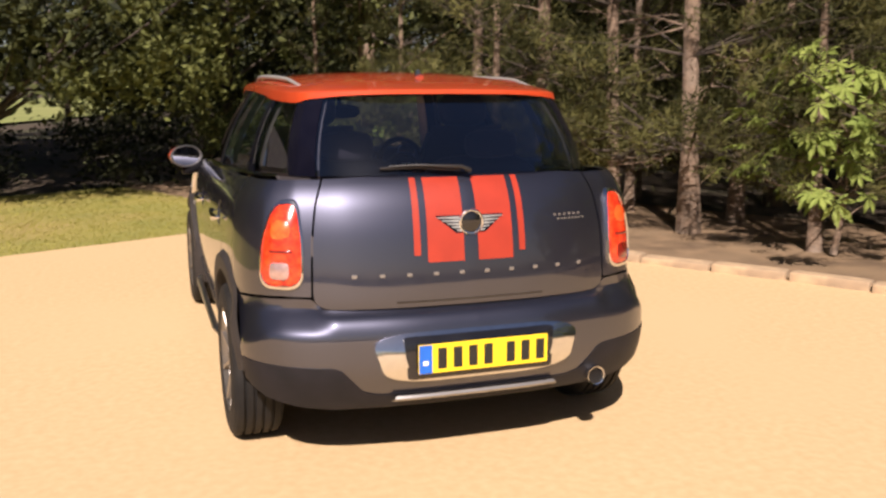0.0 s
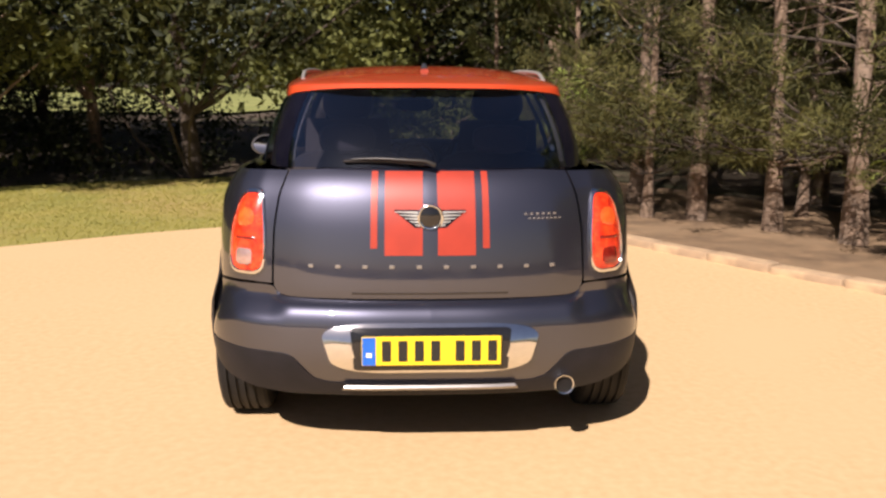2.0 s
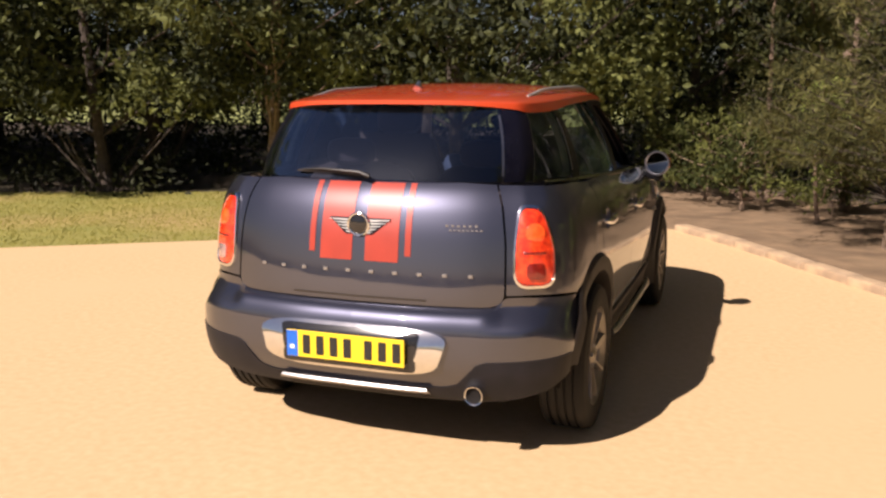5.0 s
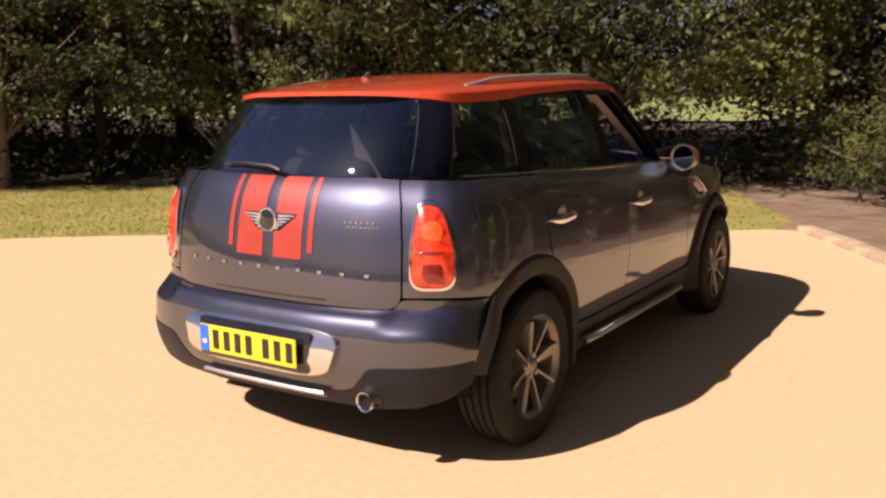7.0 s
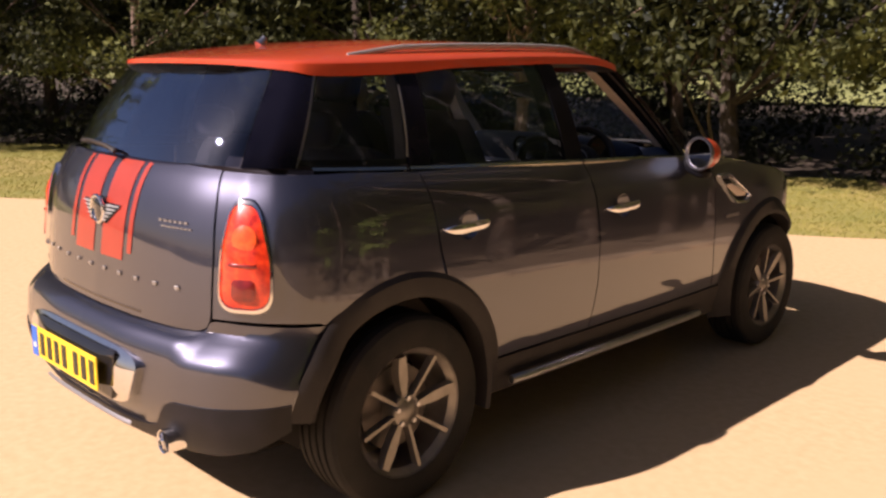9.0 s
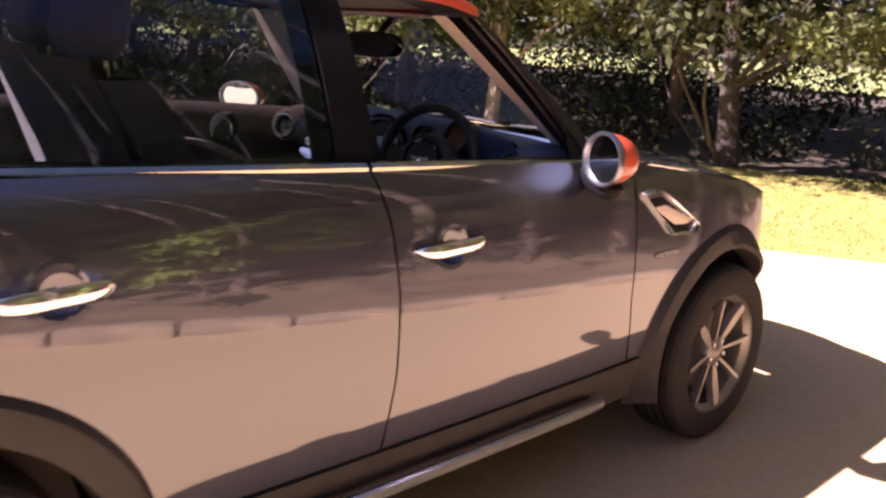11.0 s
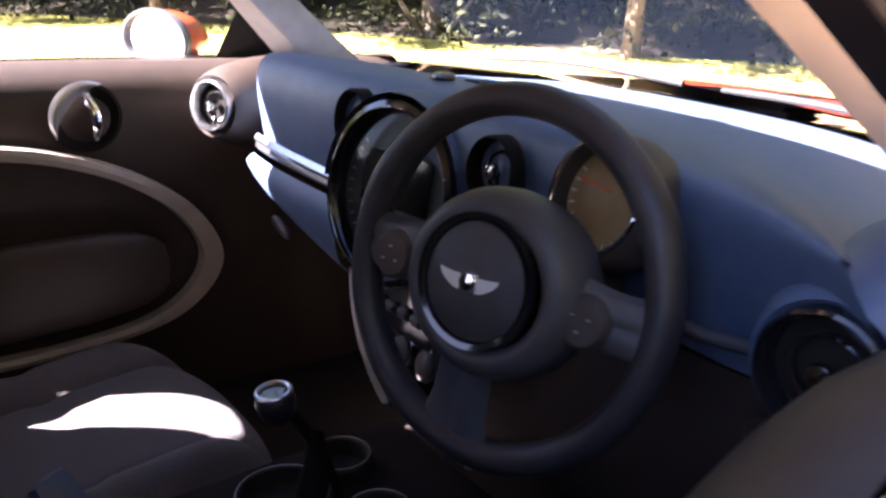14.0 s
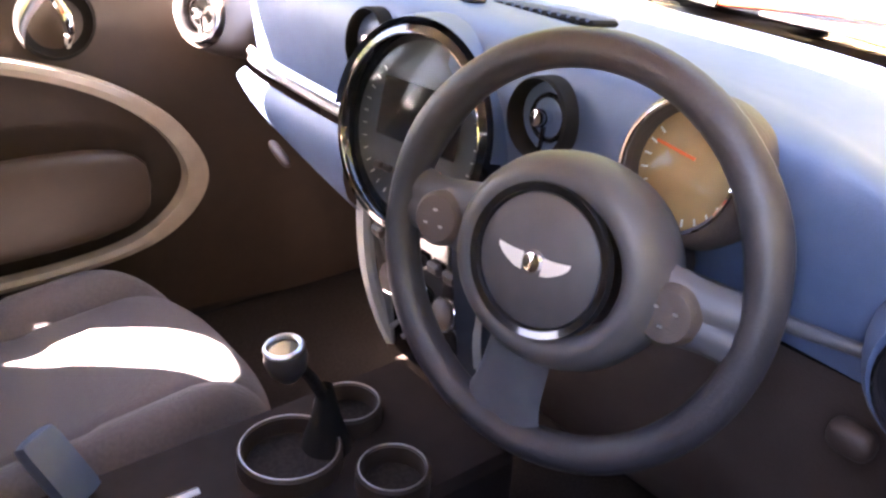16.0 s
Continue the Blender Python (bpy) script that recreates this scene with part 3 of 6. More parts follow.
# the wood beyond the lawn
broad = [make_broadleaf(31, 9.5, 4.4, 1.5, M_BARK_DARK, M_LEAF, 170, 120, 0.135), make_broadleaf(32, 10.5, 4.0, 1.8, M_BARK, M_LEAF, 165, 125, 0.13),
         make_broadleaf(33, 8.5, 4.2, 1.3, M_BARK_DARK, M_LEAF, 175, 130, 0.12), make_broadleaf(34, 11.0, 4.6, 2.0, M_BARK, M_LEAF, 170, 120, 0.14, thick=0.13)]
rng = np.random.default_rng(8)
spots = []
for row, (gap, back_off, keep) in enumerate([(2.9, 0.3, 1.0), (3.4, 3.2, 0.9), (3.8, 7.0, 0.75), (4.5, 11.5, 0.5), (5.5, 16.5, 0.3)]):
    u = -26.0
    while u < 22.0:
        if rng.uniform() < keep:
            x = u + rng.uniform(-0.7, 0.7)
            y = 10.6 + 0.60 * min(x, 0.5) + back_off * 1.15 + rng.uniform(-0.5, 0.5)
            if x > 0.5:
                y = max(y, 9.5) - 0.25 * (x - 0.5)
            glade = 13 < math.degrees(math.atan2(2.2 - x, y + 1.5)) < 30
            if not (glade and row > 0 and rng.uniform() < 0.9):
                spots.append((x, y))
        u += gap
for i in range(16):
    a = i / 15
    spots.append((9.5 + 9 * a + rng.uniform(-1, 1), 6.0 - 26 * a + rng.uniform(-1.5, 1.5)))
for i, (x, y) in enumerate(spots):
    kind = broad[int(rng.integers(0, 4))]
    m = scaled(x, y, rng.uniform(0, 360), rng.uniform(0.85, 1.2))
    if i < 4:
        kind = broad[i]
        kind.matrix_basis = m
    else:
        copy_thing(kind, m)

# a ragged far line of trees beyond the field
rng = np.random.default_rng(9)
cs = [(-110 + 230 * rng.uniform(), 95 + rng.uniform(-6, 6), rng.uniform(0.5, 1) ** 2 * 5.0) for _ in range(500)]
lv = Shape()
lv.v, lv.f = leaf_cloud(cs, [2.6] * len(cs), 24, 1.0, rng)
tagged(new("far_trees", lv.mesh("far_trees", M_LEAF, False)), "line of distant trees beyond the field", "far woods", "", "stuff")
# a hedge far behind, along the drive's other side
cs = []
for i in range(420):
    a = radians(185 + 170 * rng.uniform())
    cs.append((44 * math.cos(a) - 2, 44 * math.sin(a) - 4, rng.uniform(0.1, 1.1)))
lv = Shape()
lv.v, lv.f = leaf_cloud(cs, [1.3] * len(cs), 40, 0.35, rng)
tagged(new("far_hedge", lv.mesh("far_hedge", M_LEAF, False)), "overgrown hedge on the far side of the drive", "hedge", "", "stuff")
# undergrowth at the wood's edge
cs = []
while len(cs) < 330:
    u = rng.uniform(-24, 16)
    y = 10.4 + 0.60 * min(u, 0.5) + rng.uniform(0.2, 10)
    cs.append((u, y, ground_height(u, y) + rng.uniform(0.05, 0.45)))
while len(cs) < 1500:
    u, y = rng.uniform(-34, 20), 0.0
    y = 10.4 + 0.60 * min(u, 0.5) + rng.uniform(10, 14)
    way = math.degrees(math.atan2(2.2 - u, y + 1.5))
    if 11 < way < 22 and rng.uniform() < 0.9:
        cs.append((u, y, -5.0))
        continue
    cs.append((u, y, ground_height(u, y) + 0.1 + 2.7 * rng.uniform() ** 1.7))
cs = [c for c in cs if c[2] > -1]
lv = Shape()
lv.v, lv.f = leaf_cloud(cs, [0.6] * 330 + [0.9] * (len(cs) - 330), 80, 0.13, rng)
tagged(new("undergrowth", lv.mesh("undergrowth", M_SHADE_THICKET, False)), "low undergrowth with the wood's shade in its dark leaf colour", "undergrowth", "", "stuff")

# ---- car: shape of the skin ----
class Skin:
    """The car's upright skin: a plan line, swept over the heights with an inset. Points are (s, z): metres along the plan from the middle of the rear."""

    def __init__(self, plan, side, rear, front):
        p = np.array(spline(plan, 600))
        self.s = np.r_[0, np.cumsum(np.hypot(*(p[1:] - p[:-1]).T))]
        self.x, self.y = p[:, 0], p[:, 1]
        d = np.gradient(p, axis=0)
        d /= np.linalg.norm(d, axis=1, keepdims=True)
        self.nx, self.ny = d[:, 1], -d[:, 0]
        self.side, self.rear, self.front = (np.array(t).T for t in (side, rear, front))

    def sy(self, y):
        """s of the place on the side at y."""
        k = self.x > 0.55 * self.x.max()
        return float(np.interp(y, self.y[k], self.s[k]))

    def sx(self, x):
        """s of the place on the rear at x."""
        k = (self.y < 0) & (self.s < self.sy(-1.2))
        return float(np.interp(x, self.x[k], self.s[k]))

    def at(self, s, z, lift=0.0):
        g = lambda a: float(np.interp(s, self.s, a))
        nx, ny = g(self.nx), g(self.ny)
        q = math.hypot(nx, ny) or 1
        nx, ny = nx / q, ny / q
        end = self.rear if ny < 0 else self.front
        ins = nx * nx * np.interp(z, *self.side) + ny * ny * np.interp(z, *end)
        x = g(self.x) - nx * (ins - lift)
        return Vector((x, g(self.y) - ny * (ins - lift), z))


def smooth_table(t, n=60):
    return [tuple(p) for p in spline(t, n)]


BODY = Skin([(0, -1.975), (0.25, -1.966), (0.45, -1.939), (0.60, -1.894), (0.70, -1.852), (0.788, -1.775), (0.843, -1.65), (0.865, -1.44), (0.871, -0.9), (0.874, -0.3), (0.872, 0.3), (0.862, 0.8),
             (0.850, 1.25), (0.805, 1.56), (0.70, 1.80), (0.50, 1.945), (0.25, 2.0), (0, 2.01)],
            smooth_table([(0.20, 0.075), (0.30, 0.050), (0.42, 0.022), (0.55, 0.004), (0.70, -0.004), (0.84, 0.0), (0.93, 0.006), (1.00, 0.018), (1.05, 0.036), (1.09, 0.060), (1.12, 0.085), (1.16, 0.12)]),
            smooth_table([(0.20, 0.03), (0.40, 0.03), (0.60, 0.008), (0.66, 0.0), (0.74, 0.006), (0.84, 0.018), (0.94, 0.034), (1.02, 0.056), (1.07, 0.077), (1.11, 0.101), (1.14, 0.127), (1.18, 0.17)]),
            smooth_table([(0.20, 0.05), (0.45, 0.0), (0.70, 0.02), (0.85, 0.07), (0.95, 0.16), (1.1, 0.3)]))
BUMPER = Skin([(0, -2.05), (0.25, -2.045), (0.45, -2.020), (0.60, -1.991), (0.735, -1.935), (0.835, -1.838), (0.877, -1.705), (0.890, -1.52), (0.891, -1.2), (0.889, -0.9)],
              smooth_table([(0.18, 0.10), (0.24, 0.05), (0.34, 0.02), (0.48, 0.0), (0.58, 0.0), (0.63, 0.008), (0.66, 0.02), (0.69, 0.03)]),
              smooth_table([(0.20, 0.15), (0.26, 0.075), (0.32, 0.036), (0.39, 0.008), (0.44, 0.0), (0.50, 0.002), (0.565, 0.009), (0.605, 0.021), (0.632, 0.041), (0.645, 0.068), (0.655, 0.11)]),
              [(0.2, 0.0), (1.0, 0.0)])
# glass house: matching lines at the belt and under the roof
HOUSE_BELT = [(0, -1.870, 1.140), (0.30, -1.850, 1.138), (0.50, -1.788, 1.136), (0.585, -1.705, 1.134), (0.635, -1.60, 1.130), (0.712, -1.28, 1.118), (0.765, -0.85, 1.106), (0.788, -0.33, 1.090),
              (0.786, 0.10, 1.073), (0.764, 0.43, 1.056), (0.694, 0.63, 1.045), (0.575, 0.825, 1.045), (0.33, 0.955, 1.048), (0, 1.0, 1.050)]
HOUSE_ROOF = [(0, -1.640, 1.455), (0.26, -1.625, 1.453), (0.42, -1.585, 1.448), (0.508, -1.530, 1.444), (0.553, -1.455, 1.442), (0.588, -1.22, 1.448), (0.607, -0.82, 1.466), (0.600, -0.33, 1.484),
              (0.591, 0.0, 1.482), (0.580, 0.155, 1.458), (0.520, 0.240, 1.448), (0.42, 0.302, 1.444), (0.21, 0.347, 1.438), (0, 0.360, 1.440)]
HB, HR = np.array(spline(HOUSE_BELT, 260)), np.array(spline(HOUSE_ROOF, 260))


class House:
    """Points are (t, v): t counts the stations of the lines above, v goes from the belt to the roof."""

    def at(self, t, v, lift=0.0):
        k = t * 20
        f = lambda a: np.array([np.interp(k, np.arange(261), a[:, i]) for i in range(3)])
        b, r = f(HB), f(HR)
        d = f(np.gradient(HB, axis=0))
        n = np.array([d[1], -d[0], 0])
        n /= np.linalg.norm(n) or 1
        bow = 0.022 * 4 * v * (1 - v)
        return Vector((b + (r - b) * v + n * (bow + lift) + np.array([0, 0, 0.3 * lift])).tolist())

    def ty(self, y, v=0.0):
        """The station at which the side stands at y."""
        a = HB + (HR - HB) * v
        return float(np.interp(y, a[60:230, 1], np.arange(60, 230) / 20))


HOUSE = House()


def skin_panel(chart, bottom, top, left, right, n=24, m=16, lift=0.0, lip=0.018, crown=0.0):
    """A panel on a chart, bounded by four lines; its edges turn inwards."""
    B, T, L, R = polyline(bottom, n), polyline(top, n), polyline(left, m), polyline(right, m)
    s = Shape()

    def uv(i, j):
        u, v = i / n, j / m
        return (1 - v) * B[i] + v * T[i] + (1 - u) * L[j] + u * R[j] - ((1 - u) * (1 - v) * B[0] + u * (1 - v) * B[n] + (1 - u) * v * T[0] + u * v * T[n])

    def at(u, v):
        a, b = uv(round(u * n), round(v * m))
        return chart.at(a, b, lift + crown * 16 * u * (1 - u) * v * (1 - v))
    s.grid(at, n, m, flip=False)
    if lip:
        ring = [(i, 0) for i in range(n)] + [(n, j) for j in range(m)] + [(i, m) for i in range(n, 0, -1)] + [(0, j) for j in range(m, 0, -1)]
        base = len(s.v)
        cen = sum((uv(i, j) for i, j in ring), np.zeros(2)) / len(ring)
        for i, j in ring:
            q = uv(i, j)
            q = q + (cen - q) / (np.linalg.norm(cen - q) + 1e-9) * 0.004
            s.v.append(tuple(chart.at(q[0], q[1], lift - lip)))
        k = len(ring)
        for a in range(k):
            b = (a + 1) % k
            (i0, j0), (i1, j1) = ring[a], ring[b]
            s.f.append((i0 * (m + 1) + j0, base + a, base + b, i1 * (m + 1) + j1))
    return s


def skin_patch(chart, centre, edge, rings=6, lift=0.0, dome=0.0, lip=0.0):
    """A patch with a round outline on a chart: edge is a closed line of points."""
    s = Shape()
    c = np.array(centre, float)
    e = np.array(edge, float)
    k = len(e)

    def at(u, v):
        q = c + (e[round(u * k) % k] - c) * v
        return chart.at(q[0], q[1], lift + dome * (1 - v * v))
    s.grid(at, k, rings, close_u=True, flip=True)
    if lip:
        s.grid(lambda u, v: chart.at(*e[round(u * k) % k], lift - lip * v), k, 1, close_u=True, flip=True)
    return s


def rounded(points, r=0.3, n=40):
    """A closed outline through corner points, with round corners."""
    p = [np.array(q, float) for q in points]
    out = []
    k = len(p)
    for i in range(k):
        a, b, c = p[i - 1], p[i], p[(i + 1) % k]
        s, e = b + (a - b) * r, b + (c - b) * r
        for j in range(n // k):
            t = j / (n // k - 1)
            out.append((1 - t) ** 2 * s + 2 * t * (1 - t) * b + t * t * e)
    return out


def arc(cy, cz, r, a0, a1, n=20):
    return [(cy + r * math.cos(radians(a0 + (a1 - a0) * i / n)), cz + r * math.sin(radians(a0 + (a1 - a0) * i / n))) for i in range(n + 1)]


def both(name, shape, mat, parent, label="", **kw):
    """The same part on the right and the left of the car."""
    a = part(name, shape, mat, parent, label, **kw)
    b = part(name, shape.mirrored(), mat, parent, label, **kw)
    return a, b


REAR_AXLE, FRONT_AXLE, HUB_Z, WHEEL_X = -1.330, 1.265, 0.330, 0.785
ARCH_R = 0.468
SY, SX = BODY.sy, BODY.sx
Y = lambda pts: [(SY(y), z) for y, z in pts]

car = thing("car", "dark grey metallic compact crossover with orange roof and open window", "car")

# rear quarters, from the tailgate's seam to the rear door
quarter_low = [(SX(0.612), 0.700), (SX(0.70), 0.703), (SX(0.79), 0.700), (SY(-1.655), 0.690)] + Y(arc(REAR_AXLE, HUB_Z, ARCH_R, 132, 70, 12))
quarter = skin_panel(BODY, quarter_low, [(SX(0.585), 1.128), (SX(0.66), 1.128)] + Y([(-1.5, 1.122), (-1.227, 1.108)]), [(SX(0.612), 0.700), (SX(0.612), 0.9), (SX(0.602), 1.04), (SX(0.585), 1.128)],
                     Y([(arc(REAR_AXLE, HUB_Z, ARCH_R, 70, 70, 1)[0]), (-1.19, 0.86), (-1.21, 1.0), (-1.227, 1.108)]), 44, 26)
both("rear_quarter", quarter, M_PAINT, car)

# doors
DOOR_Z = 0.405
rear_low = Y([(-0.872, DOOR_Z), (-0.31, DOOR_Z)])
rear_skin = skin_panel(BODY, rear_low, Y([(-1.221, 1.108), (-0.8, 1.098), (-0.357, 1.086)]),
                       Y(arc(REAR_AXLE, HUB_Z, ARCH_R, 9.5, 68, 12) + [(-1.184, 0.86), (-1.204, 1.0), (-1.221, 1.108)]),
                       Y([(-0.31, DOOR_Z), (-0.293, 0.6), (-0.297, 0.80), (-0.320, 0.95), (-0.357, 1.086)]), 84, 66)
front_skin = skin_panel(BODY, Y([(-0.304, DOOR_Z), (0.72, DOOR_Z)]), Y([(-0.351, 1.086), (0.2, 1.069), (0.630, 1.053)]),
                        Y([(-0.304, DOOR_Z), (-0.287, 0.6), (-0.291, 0.80), (-0.314, 0.95), (-0.351, 1.086)]), Y([(0.72, DOOR_Z), (0.668, 0.62), (0.655, 0.85), (0.630, 1.053)]), 92, 60)
def handle(y0, y1, z):
    """A flat tapered blade whose ends bend in to the door."""
    m = (y0 + y1) / 2
    x = BODY.at(SY(m), z).x

    def at(u, v):
        k = 2 * u - 1
        half = 0.0175 * max(0.0, 1 - abs(k) ** 3.2) ** 0.6 + 0.0015
        out = 0.034 * max(0.0, 1 - k ** 4) ** 0.7 + 0.004
        a = 2 * math.pi * v
        return (x + out + 0.0075 * math.cos(a) * (1 - 0.5 * abs(k)), m + (y1 - y0) / 2 * k, z + 0.004 * k + half * math.sin(a))
    return Shape().grid(at, 36, 14, flip=True)


def handle_cup(y, z):
    """The round bowl behind the handle, with a thin flange on the door's skin."""
    c = BODY.at(SY(y), z)

    def at(u, v):
        r, d = ((0.0, -0.030), (0.018, -0.028), (0.032, -0.021), (0.042, -0.011), (0.048, -0.003), (0.051, 0.0012), (0.064, 0.0014))[round(v * 6)]
        a = 2 * math.pi * u
        p = BODY.at(SY(y + r * math.cos(a)), z + r * math.sin(a))
        return (p.x * (1 if d > 0 else 0) + c.x * (0 if d > 0 else 1) + d, p.y, p.z)
    return Shape().grid(at, 36, 6, close_u=True, flip=True)


def cut(shape, y, z, r):
    """Opens a round hole in a panel of the side."""
    def mid(q):
        return math.hypot(sum(shape.v[i][1] for i in q) / len(q) - y, sum(shape.v[i][2] for i in q) / len(q) - z)
    shape.f = [q for q in shape.f if mid(q) > r]


cut(rear_skin, -1.05, 0.922, 0.054)
cut(front_skin, -0.13, 0.898, 0.054)
rear_doors = both("rear_door", rear_skin, M_PAINT, car)
front_doors = both("front_door", front_skin, M_PAINT, car)
for door, h, cup in [(rear_doors, handle(-1.175, -0.955, 0.922), handle_cup(-1.05, 0.922)), (front_doors, handle(-0.253, -0.030, 0.898), handle_cup(-0.13, 0.898))]:
    part("door_handle", h, M_CHROME, door[0], "bright chrome handle bar")
    part("door_handle", h.mirrored(), M_CHROME, door[1], "bright chrome handle bar")
    part("handle_recess", cup, M_PAINT, door[0])
    part("handle_recess", cup.mirrored(), M_PAINT, door[1])


def belt_bar(y0, y1, mat_r=0.008):
    s = Shape()
    n = 24
    pts = []
    for i in range(n + 1):
        y = y0 + (y1 - y0) * i / n
        z = float(np.interp(y, HB[60:230, 1], HB[60:230, 2])) - 0.004
        b = float(np.interp(y, HB[60:230, 1], HB[60:230, 0]))
        pts.append((b + 0.012, y, z))
    return s.grid(lambda u, v: (pts[round(u * n)][0] + (0.0, 0.014, 0.024, 0.022, 0.012)[round(v * 4)], pts[round(u * n)][1], pts[round(u * n)][2] + (0.010, 0.009, 0.0, -0.012, -0.022)[round(v * 4)]), n, 4, flip=False)


for sign, (a, b) in enumerate([(-1.219, -0.360), (-0.348, 0.64)]):
    bar = belt_bar(a, b)
    d = (rear_doors, front_doors)[sign]
    part("belt_strip", bar, M_STRIP, d[0], "polished chrome window strip with an olive tree reflection in its colour")
    part("belt_strip", bar.mirrored(), M_STRIP, d[1], "polished chrome window strip with an olive tree reflection in its colour")
bar = belt_bar(-1.56, -1.232)
both("belt_strip", bar, M_STRIP, car, "polished chrome window strip with an olive tree reflection in its colour")

# front wings, bonnet and nose
wing = skin_panel(BODY, Y([(0.727, 0.405), (0.79, 0.408)] + arc(FRONT_AXLE, HUB_Z, ARCH_R, 168, 20, 30)), Y([(0.636, 1.050), (1.0, 1.000), (1.35, 0.945), (1.62, 0.875)]),
                  Y([(0.727, 0.405), (0.675, 0.62), (0.661, 0.85), (0.636, 1.050)]), Y([arc(FRONT_AXLE, HUB_Z, ARCH_R, 20, 20, 1)[0], (1.67, 0.7), (1.62, 0.875)]), 40, 20)
both("front_wing", wing, M_PAINT, car)
S_NOSE = float(BODY.s[-1])
nose = skin_panel(BODY, [(SY(1.70), 0.30), (S_NOSE, 0.28)], [(SY(1.63), 0.870), (SY(1.74), 0.84), (S_NOSE, 0.80)], [(SY(1.70), 0.30), (SY(1.675), 0.6), (SY(1.63), 0.870)], [(S_NOSE, 0.28), (S_NOSE, 0.82)], 30, 14)
both("front_bumper", nose, M_PAINT, car)
edge_y = [0.640, 0.9, 1.15, 1.35, 1.52, 1.66, 1.78, 1.88, 1.945]
edge_pts = []
for y in edge_y:
    z = float(np.interp(y, [0.640, 1.0, 1.35, 1.62, 1.74, 1.95], [1.052, 1.004, 0.949, 0.880, 0.848, 0.81]))
    q = BODY.at(SY(y), z) if y < 1.78 else None
    edge_pts.append((q.x if q else float(np.interp(y, [1.78, 1.95], [0.66, 0.36])), y, z))
EP = np.array(spline(edge_pts, 40))


def bonnet_at(u, v, lift=0.0):
    """u from the screen to the nose, v from the left edge (-1) to the right edge (1)."""
    e = EP[round(u * 40)] if abs(u * 40 - round(u * 40)) < 1e-6 else np.array([np.interp(u * 40, np.arange(41), EP[:, i]) for i in range(3)])
    w = e[0] * v
    y = e[1] + 0.37 * (1 - v * v) * (1 - u) + 0.05 * (1 - v * v) * u
    return Vector((w, y, e[2] + (0.002 + 0.030 * u) * (1 - abs(v) ** 2.6) + lift))


part("bonnet", Shape().grid(lambda u, v: bonnet_at(u, 2 * v - 1), 40, 32, flip=False), M_PAINT, car, "", angle=60)
for side in (-1, 1):
    for a, b in ((0.06, 0.30), (0.34, 0.38)):
        part("bonnet_stripe", Shape().grid(lambda u, v: bonnet_at(u, side * (a + (b - a) * v), 0.0025), 40, 6, flip=side < 0), M_STRIPE, car, "orange-red bonnet stripe")

both("cowl_side", Shape().grid(lambda u, v: HOUSE.at(8.2 + 2.6 * u, 0.0).lerp(BODY.at(SY(0.20 + 0.60 * u), 1.048 - 0.004 * v), v) + Vector((0, 0, -0.006)), 16, 4, flip=True), M_PAINT, car)

# indicator frames on the wings
def scuttle():
    """The slanted chrome frame of the side indicator, its backing and its lens."""
    c = [(0.668, 0.960), (0.775, 0.968), (1.025, 0.828), (0.985, 0.796), (0.862, 0.806)]
    c = [(SY(y), z) for y, z in c]
    outer, inner = rounded(c, 0.16, 40), None
    o = np.array(outer)
    mid = o.mean(0)
    inner = [mid + (q - mid) * np.array([0.84, 0.72]) for q in o]
    k = len(o)
    f = Shape()
    f.grid(lambda u, v: BODY.at(*(o[round(u * k) % k] + (inner[round(u * k) % k] - o[round(u * k) % k]) * (0, 0.2, 0.8, 1)[round(v * 3)]), (0.0, 0.014, 0.012, -0.004)[round(v * 3)]), k, 3, close_u=True, flip=True)
    b = skin_patch(BODY, mid, inner, 3, 0.003)
    lens = skin_patch(BODY, mid, [mid + (q - mid) * np.array([0.66, 0.42]) for q in o], 3, 0.008, 0.004)
    return f, b, lens


f, b, lens = scuttle()
fr = both("indicator_frame", f, M_CHROME, car, "slanted chrome indicator frame")
for side in (0, 1):
    part("backing", b if side == 0 else b.mirrored(), M_BLACK, fr[side])
    part("lens", lens if side == 0 else lens.mirrored(), M_TRIM_LIGHT, fr[side], "pale clear lens")
script = Shape()
for i in range(7):
    p = BODY.at(SY(0.78 + 0.020 * i), 0.752, 0.003)
    script.box(Matrix.Translation(p) @ pose(0, 0, 0, 20, 0, 0), (0.004, 0.011, 0.012 + 0.004 * (i % 2)))
both("side_badge", script, M_ALLOY, car, "small chrome lettering")

# wheel arch trims and wells
def arch_trim(cy):
    s = Shape()
    n = 44
    a0, a1 = (-14, 170) if cy < 0 else (-5, 194)

    def at(u, v):
        deg = a0 + (a1 - a0) * u
        a = radians(deg)
        r = (ARCH_R + 0.004, ARCH_R - 0.016, 0.401, 0.386, 0.380)[round(v * 4)]
        y, z = cy + r * math.cos(a), HUB_Z + r * math.sin(a)
        yo, zo = cy + ARCH_R * math.cos(a), HUB_Z + ARCH_R * math.sin(a)
        low = smoothstep(0.74, 0.60, zo) if (cy < 0 and yo < cy) else 0.0
        skin = lambda yy, zz: BODY.at(BODY.sy(yy), zz).x * (1 - low) + BUMPER.at(BUMPER.sy(yy), min(zz, 0.62)).x * low
        base = skin(yo, zo)
        flush = smoothstep(85, 135, deg) if cy < 0 else smoothstep(60, 20, deg)
        ri = skin(y, z) - 0.004
        out = max(base + 0.024, 0.880) * (1 - flush) + (ri + 0.012) * flush
        x = (base - 0.004, base + 0.020 - 0.012 * flush, out, out - 0.008, min(0.80, out - 0.03))[round(v * 4)]
        return (x, y, z)
    return s.grid(at, n, 4, flip=True)


